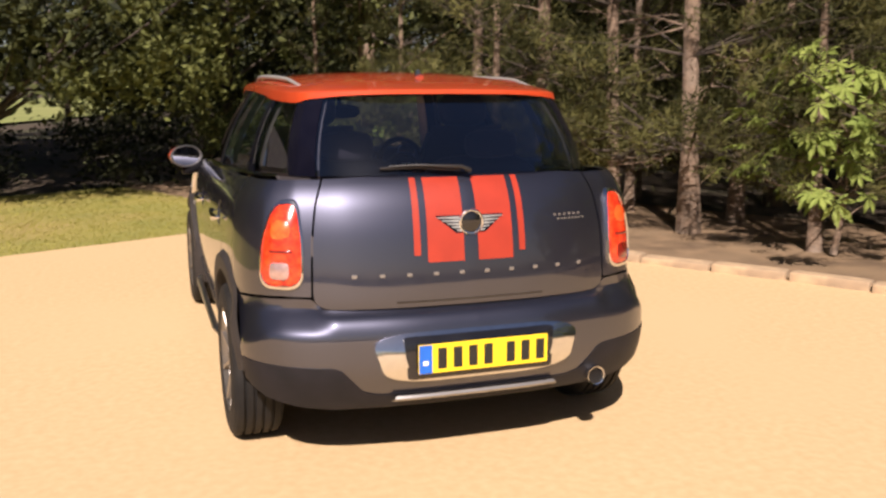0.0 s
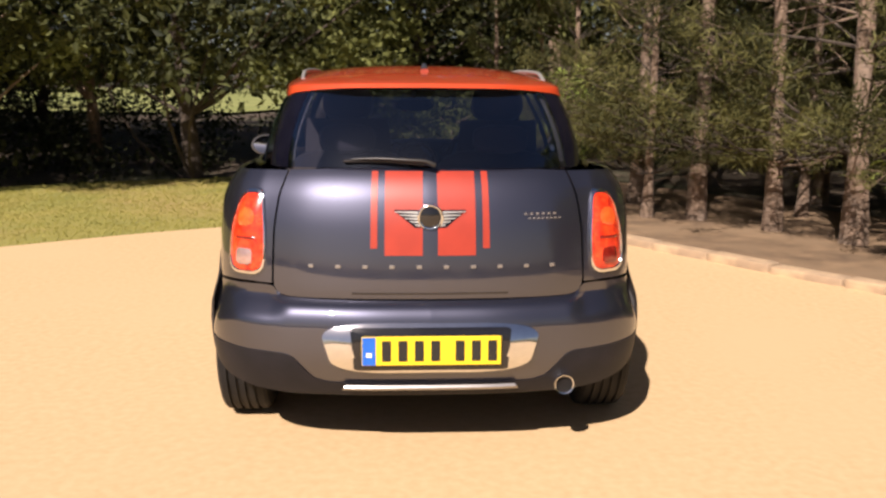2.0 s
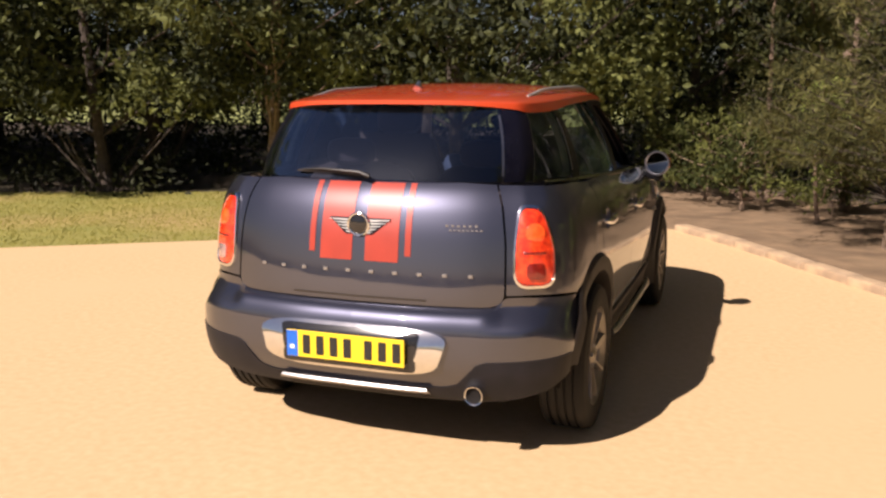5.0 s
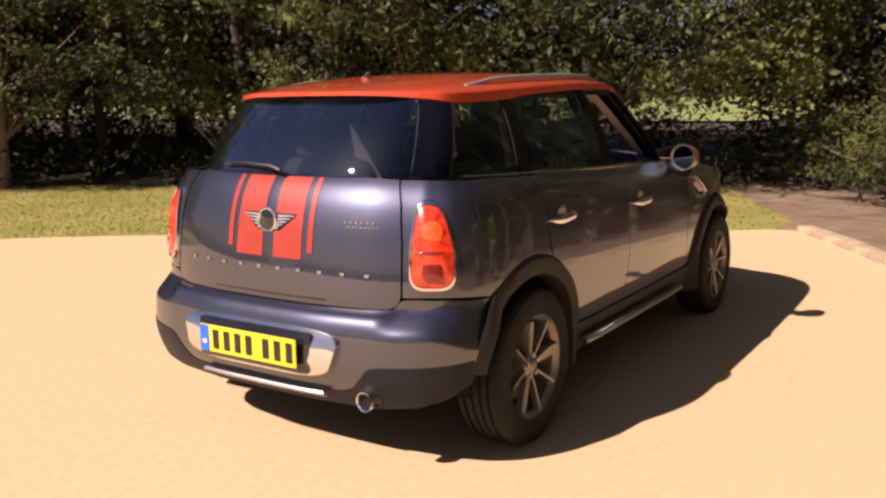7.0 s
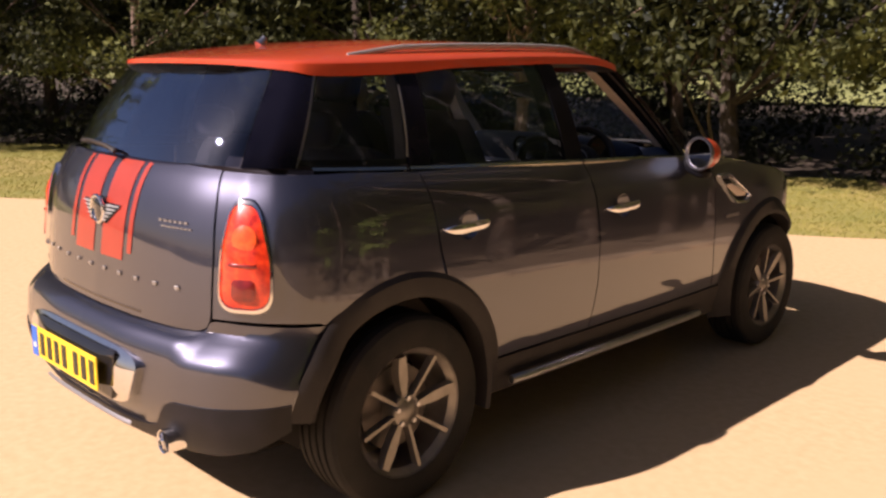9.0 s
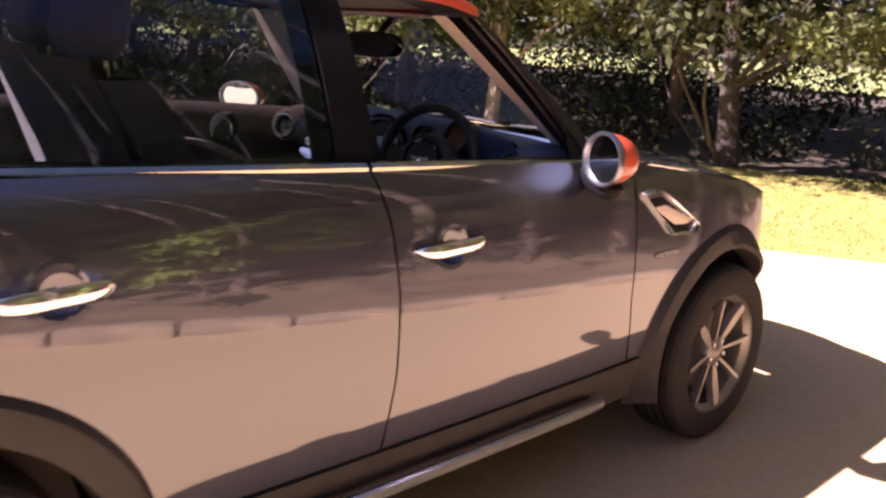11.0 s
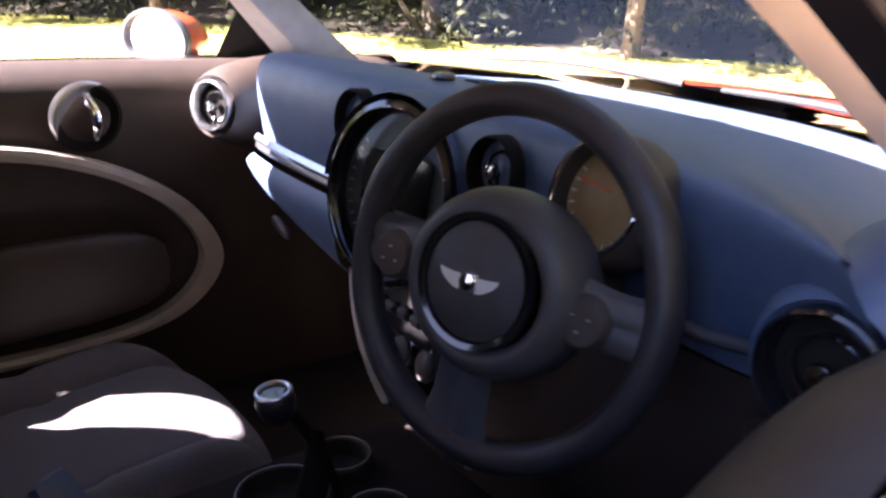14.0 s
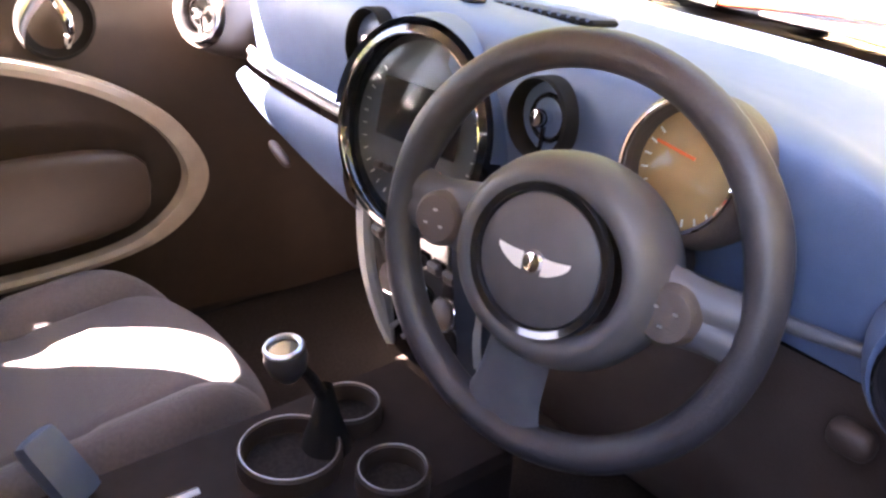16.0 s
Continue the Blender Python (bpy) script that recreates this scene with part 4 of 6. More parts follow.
def well(cy):
    prof = [(0.0, 0.0), (0.37, 0.0), (0.388, 0.03), (0.388, 0.30)]

    def at(u, v):
        a = radians(-6 + 192 * u)
        r, h = prof[round(v * 3)]
        return (0.50 + h, cy + r * math.cos(a), HUB_Z + r * math.sin(a))
    return Shape().grid(at, 30, 3)


for cy in (REAR_AXLE, FRONT_AXLE):
    both("wheel_arch_trim", arch_trim(cy), M_PLASTIC, car, "dark grey plastic arch trim")
    both("wheel_well", well(cy), M_MATTBLACK, car)

# sills with a bright rail
sill = skin_panel(BODY, Y([(-0.885, 0.255), (0.815, 0.255)]), Y([(-0.872, 0.400), (0.80, 0.400)]), Y([(-0.885, 0.255), (-0.872, 0.400)]), Y([(0.815, 0.255), (0.80, 0.400)]), 30, 6, 0.008)
both("sill", sill, M_PLASTIC, car, "dark grey plastic sill")
rail = Shape().tube([(0.862, -0.80, 0.306), (0.878, -0.74, 0.312), (0.880, -0.2, 0.312), (0.878, 0.45, 0.312), (0.862, 0.57, 0.306)], 0.017, 10)
both("sill_rail", rail, M_SATIN, car, "satin silver sill rail")
under = Shape().box(pose(0, -0.02, 0.255), (1.18, 3.5, 0.09), 0.02).box(pose(0, -0.04, 0.29), (1.56, 1.62, 0.06), 0.01).box(pose(0, -1.80, 0.34), (1.2, 0.2, 0.16), 0.03)
part("underbody", under, M_MATTBLACK, car)

# tailgate
GX0 = 0.604
half_low = [(SX(0.50), 0.652), (SX(0.555), 0.654), (SX(0.585), 0.664), (SX(0.600), 0.684), (SX(GX0), 0.712)]
gate_low = [(-s, z) for s, z in half_low[::-1]] + half_low


class Signed:
    """A skin that goes on to the left with minus s."""

    def __init__(self, skin):
        self.skin = skin

    def at(self, s, z, lift=0.0):
        p = self.skin.at(abs(s), z, lift)
        return p if s >= 0 else Vector((-p.x, p.y, p.z))


class Blended:
    """The bumper's skin, which runs into the body's under the tail lamps."""
    a = [0, BUMPER.sx(0.60), BUMPER.sx(0.735), BUMPER.sy(-1.64), BUMPER.sy(-1.2)]
    b = [0, BODY.sx(0.60), BODY.sx(0.70), BODY.sy(-1.60), BODY.sy(-1.2)]

    def at(self, s, z, lift=0.0):
        p = BUMPER.at(abs(s), z, lift)
        z0 = 0.598 - 0.11 * smoothstep(BUMPER.sx(0.74), BUMPER.sy(-1.66), abs(s))
        w = smoothstep(z0 - 0.03, 0.715, z) ** 0.9 * smoothstep(BUMPER.sx(0.54), BUMPER.sx(0.625), abs(s))
        if w > 0:
            q = BODY.at(float(np.interp(abs(s), self.a, self.b)), z, lift + 0.002)
            p = p.lerp(q, w)
        return p if s >= 0 else Vector((-p.x, p.y, p.z))


REAR, RBUMP = Signed(BODY), Blended()
gate = skin_panel(REAR, gate_low, [(-SX(0.577), 1.130), (-SX(0.4), 1.138), (0, 1.14), (SX(0.4), 1.138), (SX(0.577), 1.130)],
                  [(-SX(GX0), 0.712), (-SX(GX0), 0.9), (-SX(0.594), 1.04), (-SX(0.577), 1.130)], [(SX(GX0), 0.712), (SX(GX0), 0.9), (SX(0.594), 1.04), (SX(0.577), 1.130)], 56, 28)
tailgate = part("tailgate", gate, M_PAINT, car)
for x0, x1, z0 in ((0.030, 0.175, 0.818), (0.203, 0.229, 0.845)):
    for sg in (1, -1):
        st = skin_panel(REAR, [(sg * SX(x0), z0), (sg * SX(x1), z0)], [(sg * SX(x0), 1.131), (sg * SX(x1), 1.131)], [(sg * SX(x0), z0), (sg * SX(x0), 1.131)], [(sg * SX(x1), z0), (sg * SX(x1), 1.131)], 4, 20, 0.0022, 0)
        if sg < 0:
            st.f = [q[::-1] for q in st.f]
        part("stripe", st, M_STRIPE, tailgate, "orange-red vinyl stripe")
# winged badge as plain shapes
badge = Shape().lathe([(0.0, 0.020), (0.036, 0.019), (0.044, 0.014), (0.046, 0.0)], pose(0, BODY.at(0, 0.965).y + 0.002, 0.965, 90, 0, 0), 32)
part("badge_disc", badge, M_PIANO, tailgate, "round black centre of the winged badge")
ring = Shape().tube([(0.045 * math.cos(a), BODY.at(0, 0.965).y - 0.014, 0.965 + 0.045 * math.sin(a)) for a in [2 * math.pi * i / 32 for i in range(32)]], 0.0062, 8, closed=True)
part("badge_ring", ring, M_CHROME, tailgate, "chrome ring of the badge")
for sg in (1, -1):
    wings = Shape()
    for i in range(5):
        x0, x1, z = 0.040, 0.135 - 0.019 * i, 0.985 - 0.012 * i
        wings.grid(lambda u, v: REAR.at(sg * SX(x0 + (x1 - x0) * u), z - (0.010 - 0.006 * u) * v, 0.008 + 0.004 * math.sin(math.pi * v)), 6, 3, flip=sg < 0)
    back_wing = Shape().grid(lambda u, v: REAR.at(sg * SX(0.036 + (0.104 - 0.080 * v) * u), 0.990 - 0.066 * v, 0.005), 8, 4, flip=sg < 0)
    part("badge_backing", back_wing, M_PIANO, tailgate, "black backing behind the wing")
    part("badge_wing", wings, M_WING, tailgate, "chrome feathered wing of the badge")
for i in range(10):
    x = -0.457 + 0.1037 * i
    p = REAR.at(math.copysign(SX(abs(x)), x), 0.775, 0.004)
    q = REAR.at(math.copysign(SX(abs(x) + 0.02), x), 0.775, 0.004) - p
    letter = Shape().box(Matrix.Translation(p) @ pose(0, 0, 0, 0, 0, math.degrees(math.atan2(q.y, q.x) if x > 0 else math.atan2(-q.y, -q.x))), (0.020, 0.004, 0.014), 0.002, 1)
    part("letter_bar", letter, M_ALLOY, tailgate)
for row, (z, x0, x1, k) in enumerate([(0.972, 0.375, 0.495, 6), (0.955, 0.39, 0.515, 8)]):
    s = Shape()
    for i in range(k):
        x = x0 + (x1 - x0) * i / (k - 1)
        p = REAR.at(SX(x), z, 0.003)
        s.box(Matrix.Translation(p) @ pose(0, 0, 0, 0, 0, 16), (0.010, 0.003, 0.008 - 0.003 * row))
    part("model_badge", s, M_ALLOY, tailgate, "small chrome model badge")
part("grip_strip", skin_panel(REAR, [(-SX(0.30), 0.668), (SX(0.30), 0.668)], [(-SX(0.30), 0.676), (SX(0.30), 0.676)], [(-SX(0.3), 0.668), (-SX(0.3), 0.676)], [(SX(0.3), 0.668), (SX(0.3), 0.676)], 20, 1, 0.001, 0), M_BLACK, tailgate)

# tail lamps with bright frames
lamp_c = [(SX(0.642), 0.738), (SX(0.776), 0.738), (SX(0.778), 0.89), (SX(0.748), 1.046), (SX(0.664), 1.052), (SX(0.641), 0.90)]
lo = np.array(rounded(lamp_c, 0.36, 60))
lm = lo.mean(0)
k = len(lo)
frame_s = Shape().grid(lambda u, v: BODY.at(*(lm + (lo[round(u * k) % k] - lm) * (1.07, 1.05, 0.98, 0.95)[round(v * 3)]), (0.0, 0.012, 0.014, 0.004)[round(v * 3)]), k, 3, close_u=True, flip=True)
lamps = both("tail_lamp", frame_s, M_CHROME, car, "oval tail lamp with a chrome frame")
lens_s = skin_patch(BODY, lm, [lm + (q - lm) * 0.955 for q in lo], 8, 0.010, 0.014)
for side in (0, 1):
    mk = (lambda q: q) if side == 0 else (lambda q: q.mirrored())
    part("red_lens", mk(lens_s), M_LAMP_RED, lamps[side], "glossy red lens")
    for c, r, mat, nm in (((lm[0] + 0.004, 0.948), 0.040, M_LAMP_AMBER, "indicator_bowl"), ((lm[0] + 0.004, 0.800), 0.034, M_LAMP_CLEAR if side else M_LAMP_DARK, "reverse_bowl")):
        o = [(c[0] + r * math.cos(2 * math.pi * i / 28), c[1] + r * math.sin(2 * math.pi * i / 28)) for i in range(28)]
        if nm == "reverse_bowl":
            o = [(c[0] + r * 1.1 * math.copysign(abs(math.cos(a)) ** 0.5, math.cos(a)), c[1] + r * 0.95 * math.copysign(abs(math.sin(a)) ** 0.5, math.sin(a))) for a in [2 * math.pi * i / 28 for i in range(28)]]
        part(nm, mk(skin_patch(BODY, c, o, 4, 0.021, 0.006, 0.01)), mat, lamps[side])
    for dz, hw in ((0.872, 0.046),):
        bar = Shape().grid(lambda u, v: BODY.at(lm[0] + hw * (2 * u - 1), dz + (0.005 if dz == 0.872 else 0.0018) * (2 * v - 1), 0.0255 + 0.002 * math.sin(math.pi * v) - 0.006 * (2 * u - 1) ** 4), 12, 3)
        part("lens_bar", mk(bar), M_LAMP_DARK, lamps[side])

# rear bumper
SBX, SBY = BUMPER.sx, BUMPER.sy
ARC_B = lambda a0, a1, n: [(SBY(y), z) for y, z in arc(REAR_AXLE, HUB_Z, ARCH_R, a0, a1, n)]
bump = skin_panel(RBUMP, [(0, 0.300), (SBX(0.40), 0.300), (SBX(0.62), 0.305), (SBX(0.76), 0.335), (SBY(-1.775), 0.392)], [(0, 0.652), (SBX(0.53), 0.652), (SBX(0.585), 0.660), (SBX(0.610), 0.694), (SBX(0.68), 0.697), (SBX(0.80), 0.694), (SBY(-1.655), 0.682)],
                  [(0, 0.300), (0, 0.652)], ARC_B(172, 132, 8), 72, 30)
both("rear_bumper", bump, M_PAINT, car)
low_lip = skin_panel(RBUMP, [(0, 0.272), (SBX(0.55), 0.272), (SBX(0.70), 0.292), (SBX(0.80), 0.325), (SBY(-1.785), 0.386)], [(0, 0.330), (SBX(0.40), 0.334), (SBX(0.45), 0.350), (SBX(0.525), 0.440), (SBX(0.56), 0.452), (SBX(0.70), 0.458), (SBX(0.822), 0.466), (SBY(-1.785), 0.470)], [(0, 0.272), (0, 0.330)], [(SBY(-1.785), 0.386), (SBY(-1.785), 0.470)], 44, 8, 0.004)
both("bumper_skirt", low_lip, M_SKIRT, car, "dark grey plastic bumper skirt")
skid = Shape().grid(lambda u, v: RBUMP.at((2 * u - 1) * SBX(0.345 - 0.02 * v), 0.304 + 0.025 * v, 0.020 + 0.012 * math.sin(math.pi * v)), 30, 5)
part("skid_strip", skid, M_ALLOY, car, "satin silver skid strip")
# bright surround with the recess and the plate
class Bulged:
    """The bumper's skin with a swelling for the bright surround."""

    def at(self, s, z, lift=0.0):
        return RBUMP.at(s, z, lift + 0.022 * (1 - ((z - 0.470) / 0.10) ** 2))


so = rounded([(-SBX(0.424), 0.574), (-SBX(0.362), 0.383), (SBX(0.362), 0.383), (SBX(0.424), 0.574)], 0.3, 80)
sc = (0.0, 0.48)
chrome_s = skin_patch(Bulged(), sc, so, 12, 0.006, 0.0, 0.030)
part("plate_surround", chrome_s, M_CHROME, car, "mirror-bright chrome plate surround")
rec = rounded([(-SBX(0.302), 0.560), (-SBX(0.288), 0.399), (SBX(0.288), 0.399), (SBX(0.302), 0.560)], 0.06, 60)
part("plate_recess", skin_patch(Bulged(), sc, rec, 12, 0.019, 0.0, 0.012), M_BLACK, car, "black plate recess")
plate_y = -2.098
plate = part("number_plate", Shape().box(pose(0, plate_y, 0.484), (0.520, 0.006, 0.111), 0.002, 1), M_PLATE, car, "yellow rear number plate")
part("blue_band", Shape().box(pose(-0.233, plate_y - 0.0036, 0.484), (0.050, 0.002, 0.107)), M_PLATE_BLUE, plate, "blue band at the plate's end")
part("band_mark", Shape().box(pose(-0.233, plate_y - 0.0050, 0.470), (0.020, 0.002, 0.016)), M_WHITE, plate)
for i in range(7):
    x = -0.168 + 0.061 * i + (0.030 if i > 3 else 0)
    part("plate_bar", Shape().box(pose(x, plate_y - 0.0040, 0.484), (0.034, 0.0022, 0.079)), M_INK, plate)
pipe = Shape().lathe([(0.026, 0.18), (0.028, 0.02), (0.034, 0.002), (0.038, 0.0), (0.038, 0.01), (0.034, 0.20)], pose(0.520, -2.022, 0.318, -90, 0, 0), 28)
part("exhaust_pipe", pipe, M_CHROME, car, "round chrome exhaust tailpipe")
part("exhaust_bore", Shape().lathe([(0.0, 0.020), (0.0285, 0.020)], pose(0.520, -2.022, 0.318, -90, 0, 0), 24, flip=True), M_MATTBLACK, car)

# glass house
def house_panel(t0, t1, v0=0.0, v1=1.0, n=16, m=10, lift=0.0, lip=0.01, t0b=None, t1b=None):
    t0b, t1b = t0 if t0b is None else t0b, t1 if t1b is None else t1b
    return skin_panel(HOUSE, [(t0, v0), (t1, v0)], [(t0b, v1), (t1b, v1)], [(t0, v0), (t0b, v1)], [(t1, v0), (t1b, v1)], n, m, lift, lip)


rw = Shape().grid(lambda u, v: (lambda p: p if u >= 0.5 else Vector((-p.x, p.y, p.z)))(HOUSE.at(abs(2 * u - 1) * 2.55, 0.01 + 0.985 * v)), 40, 14)
rear_window = part("rear_window", rw, M_TINT, tailgate, "dark tinted rear window")
rear_window.visible_shadow = True
both("rear_pillar", house_panel(2.58, 4.02, 0.0, 1.0, t1b=4.0), M_PILLAR, car, "gloss black corner pillar")
both("pillar_seam", house_panel(4.02, 4.038, 0.0, 1.0, n=1, lift=0.003, lip=0, t0b=4.0, t1b=4.018), M_RING, car, "thin satin pillar strip")
both("quarter_window", house_panel(4.07, 5.20, 0.03, 0.95, lift=-0.002, t0b=4.06), M_SIDE, car, "dark tinted quarter window")
both("window_bead", house_panel(5.178, 5.20, 0.10, 0.80, n=1, lift=0.003, lip=0), M_ALLOY, car, "pale bead at the window's edge")
both("rear_door_pillar", house_panel(5.21, 5.42, 0.0, 1.0, n=3), M_PILLAR, car, "gloss black window pillar")
both("window_glass", house_panel(5.44, 6.80, 0.0, 0.965, lift=-0.002), M_SIDE, car, "dark tinted rear door window")
both("middle_pillar", house_panel(6.82, 7.04, 0.0, 1.0, n=4), M_FRAME, car, "gloss black middle pillar")
both("window_header", house_panel(4.07, 10.0, 0.955, 1.0, n=50, m=2, lift=0.001), M_FRAME, car, "gloss black window header")
lg = house_panel(7.06, 9.55, 0.0, 0.965, lift=-0.002, t1b=9.25).mirrored()
part("window_glass", lg, M_GLASS, car, "clear front passenger window")
both("front_pillar", house_panel(9.58, 10.35, 0.0, 1.0, n=6, lift=0.004, t0b=9.28, t1b=9.98), M_PILLAR_MATT, car, "dark brown-black windscreen pillar")
ws = Shape().grid(lambda u, v: (lambda p: p if u >= 0.5 else Vector((-p.x, p.y, p.z)))(HOUSE.at(13 - abs(2 * u - 1) * (2.64 + 0.36 * v), 0.99 * v)), 40, 14, flip=True)
part("windscreen", ws, M_GLASS, car, "clear curved windscreen")
for ob in car.children:
    if ob.name.startswith(("window_glass", "windscreen")):
        ob.visible_shadow = False

# roof with rails and aerial
def roof_at(t, w, lift=0.0):
    """w from the edge (0) to the middle (1)."""
    k = t * 20
    e = np.array([np.interp(k, np.arange(261), HR[:, i]) for i in range(3)])
    d = np.array([np.interp(k, np.arange(261), np.gradient(HR, axis=0)[:, i]) for i in range(3)])
    n = np.array([d[1], -d[0], 0])
    n /= np.linalg.norm(n)
    over = 0.016 + 0.030 * smoothstep(2.6, 0.8, t)
    e = e + n * over
    c = np.array([0, -0.62, 0])
    q = e + (c - e) * w
    top = 1.548 - 0.055 * ((q[1] + 0.55) / 1.15) ** 2
    h = (1 - (1 - w) ** 2.6) ** 0.62
    return Vector((q[0], q[1], e[2] + 0.006 + (top - e[2]) * h + lift))


def roof_skin(u, v):
    a = 2 * u if u <= 0.5 else 2 - 2 * u
    p = roof_at(13 * a, v ** 2.4)
    return p if u <= 0.5 else Vector((-p.x, p.y, p.z))


rs = Shape().grid(roof_skin, 120, 24, close_u=True)


def roof_rim(u, v):
    a = 2 * u if u <= 0.5 else 2 - 2 * u
    p = roof_at(13 * a, 0.0)
    q = roof_at(13 * a, 0.10)
    t = 13 * a
    d = 0.014 + 0.013 * smoothstep(1.0, 4.2, t) * smoothstep(10.6, 8.8, t) + 0.011 * smoothstep(3.3, 4.2, t) * smoothstep(5.9, 5.3, t)
    o = Vector((p.x - q.x, p.y - q.y, 0)).normalized() * 0.45 * (d - 0.014)
    p = [p, p + o * 0.75 + Vector((0, 0, -0.55 * d)), p + o + Vector((0, 0, -d)), Vector((q.x, q.y, p.z - d - 0.004))][round(v * 3)]
    return p if u <= 0.5 else Vector((-p.x, p.y, p.z))


rs.grid(lambda u, v: roof_rim(u, v * 2 / 3), 120, 2, close_u=True, flip=True)
roof = part("roof", rs, M_ORANGE, car, "glossy orange-red roof and spoiler", angle=50)
part("roof_underside", Shape().grid(lambda u, v: roof_rim(u, (2 + v) / 3), 120, 1, close_u=True, flip=True), M_INK, roof)


RT = np.linspace(2.0, 11.0, 400)
RE = np.array([roof_at(t, 0.0)[:2] for t in RT])
RA = np.arctan2(RE[:, 1] + 0.62, RE[:, 0])


def roof_top(x, y):
    """The roof's height over a place."""
    t = float(np.interp(math.atan2(y + 0.62, abs(x)), RA, RT))
    e = roof_at(t, 0.0)
    w = 1 - math.hypot(x, y + 0.62) / math.hypot(e.x, e.y + 0.62)
    return roof_at(t, max(0.0, w)).z


rp = []
for i in range(25):
    y = -1.30 + 1.40 * i / 24
    x = 0.560 - 0.03 * ((y + 0.6) / 0.7) ** 2
    lift = 0.020 * min(1, math.sin(math.pi * i / 24) * 2.2)
    rp.append((x, y, roof_top(x, y) + lift - 0.004))
both("roof_rail", Shape().tube(rp, [0.008 + 0.003 * math.sin(math.pi * i / 24) for i in range(25)], 8), M_RAIL, car, "satin silver roof rail")
aer = Shape().tube([(0.0, -1.295, 1.515), (0.0, -1.275, 1.534), (0.0, -1.268, 1.548)], [0.020, 0.014, 0.009], 10)
part("aerial_base", aer, M_SATIN, car, "short aerial base")

# rear wiper
side_pt = lambda x, v, l: Vector((x, *HOUSE.at(abs(x) / 0.30, v, l).yz))
arm = Shape().tube([side_pt(0.02, 0.03, 0.02), side_pt(-0.02, 0.07, 0.035), side_pt(-0.20, 0.105, 0.03), side_pt(-0.30, 0.10, 0.02)], [0.010, 0.007, 0.0045, 0.003], 8)
wiper = part("rear_wiper", arm, M_INK, car, "black rear wiper resting on the glass")
part("blade", Shape().tube([side_pt(-0.02, 0.045, 0.014), side_pt(-0.18, 0.085, 0.014), side_pt(-0.33, 0.085, 0.012)], 0.005, 6), M_PLASTIC, wiper)

# door mirrors
def door_mirror(turn, wide, tall, tip):
    c = Vector((0.924, 0.368, 1.084))
    m = Matrix.Translation(c) @ pose(0, 0, 0, 0, 0, turn) @ pose(0, 0, 0, 90 + tip, 0, 0)      # local z looks rearwards
    m = m @ Matrix.Diagonal((0.71 * wide, 0.69 * tall, 0.66, 1.0))
    shell = Shape().lathe([(0.100, 0.012), (0.104, 0.0), (0.103, -0.03), (0.097, -0.07), (0.080, -0.115), (0.052, -0.145), (0.02, -0.158), (0.0, -0.160)], m, 36, flip=True)
    ring = Shape().lathe([(0.107, -0.012), (0.110, 0.004), (0.106, 0.016), (0.098, 0.016), (0.093, 0.006), (0.093, -0.01)], m, 40, flip=False)
    pane = Shape().lathe([(0.0, 0.0025), (0.05, 0.002), (0.092, 0.0005)], m, 36, flip=False)
    foot = Shape().soft(Matrix.Translation((0.88, 0.42, 1.015)) @ pose(0, 0, 0, 0, 20, -8), (0.16, 0.09, 0.06), 3, 10)
    return shell, ring, pane, foot


for sg in (1, -1):
    shell, ring, pane, foot = (q if sg > 0 else q.mirrored() for q in (door_mirror(-12, 1.0, 1.0, 0) if sg > 0 else door_mirror(-22, 1.30, 0.86, 0)))
    mh = part("door_mirror", shell, M_ORANGE, car, "orange door mirror housing with a chrome ring")
    part("ring", ring, M_RING if sg > 0 else M_RING_SHADE, mh, "satin chrome mirror ring" if sg > 0 else "satin chrome mirror ring with shade in its colour")
    part("mirror_glass", pane, M_MIRROR, mh)
    part("foot", foot, M_FRAME, mh)
front_corner = Shape().fan([HOUSE.at(9.0, 0.0, 0.004), HOUSE.at(9.78, 0.0, 0.004), HOUSE.at(9.70, 0.22, 0.004), HOUSE.at(9.6, 0.30, 0.004)])
both("mirror_base", front_corner, M_FRAME, car, "black mirror base panel")

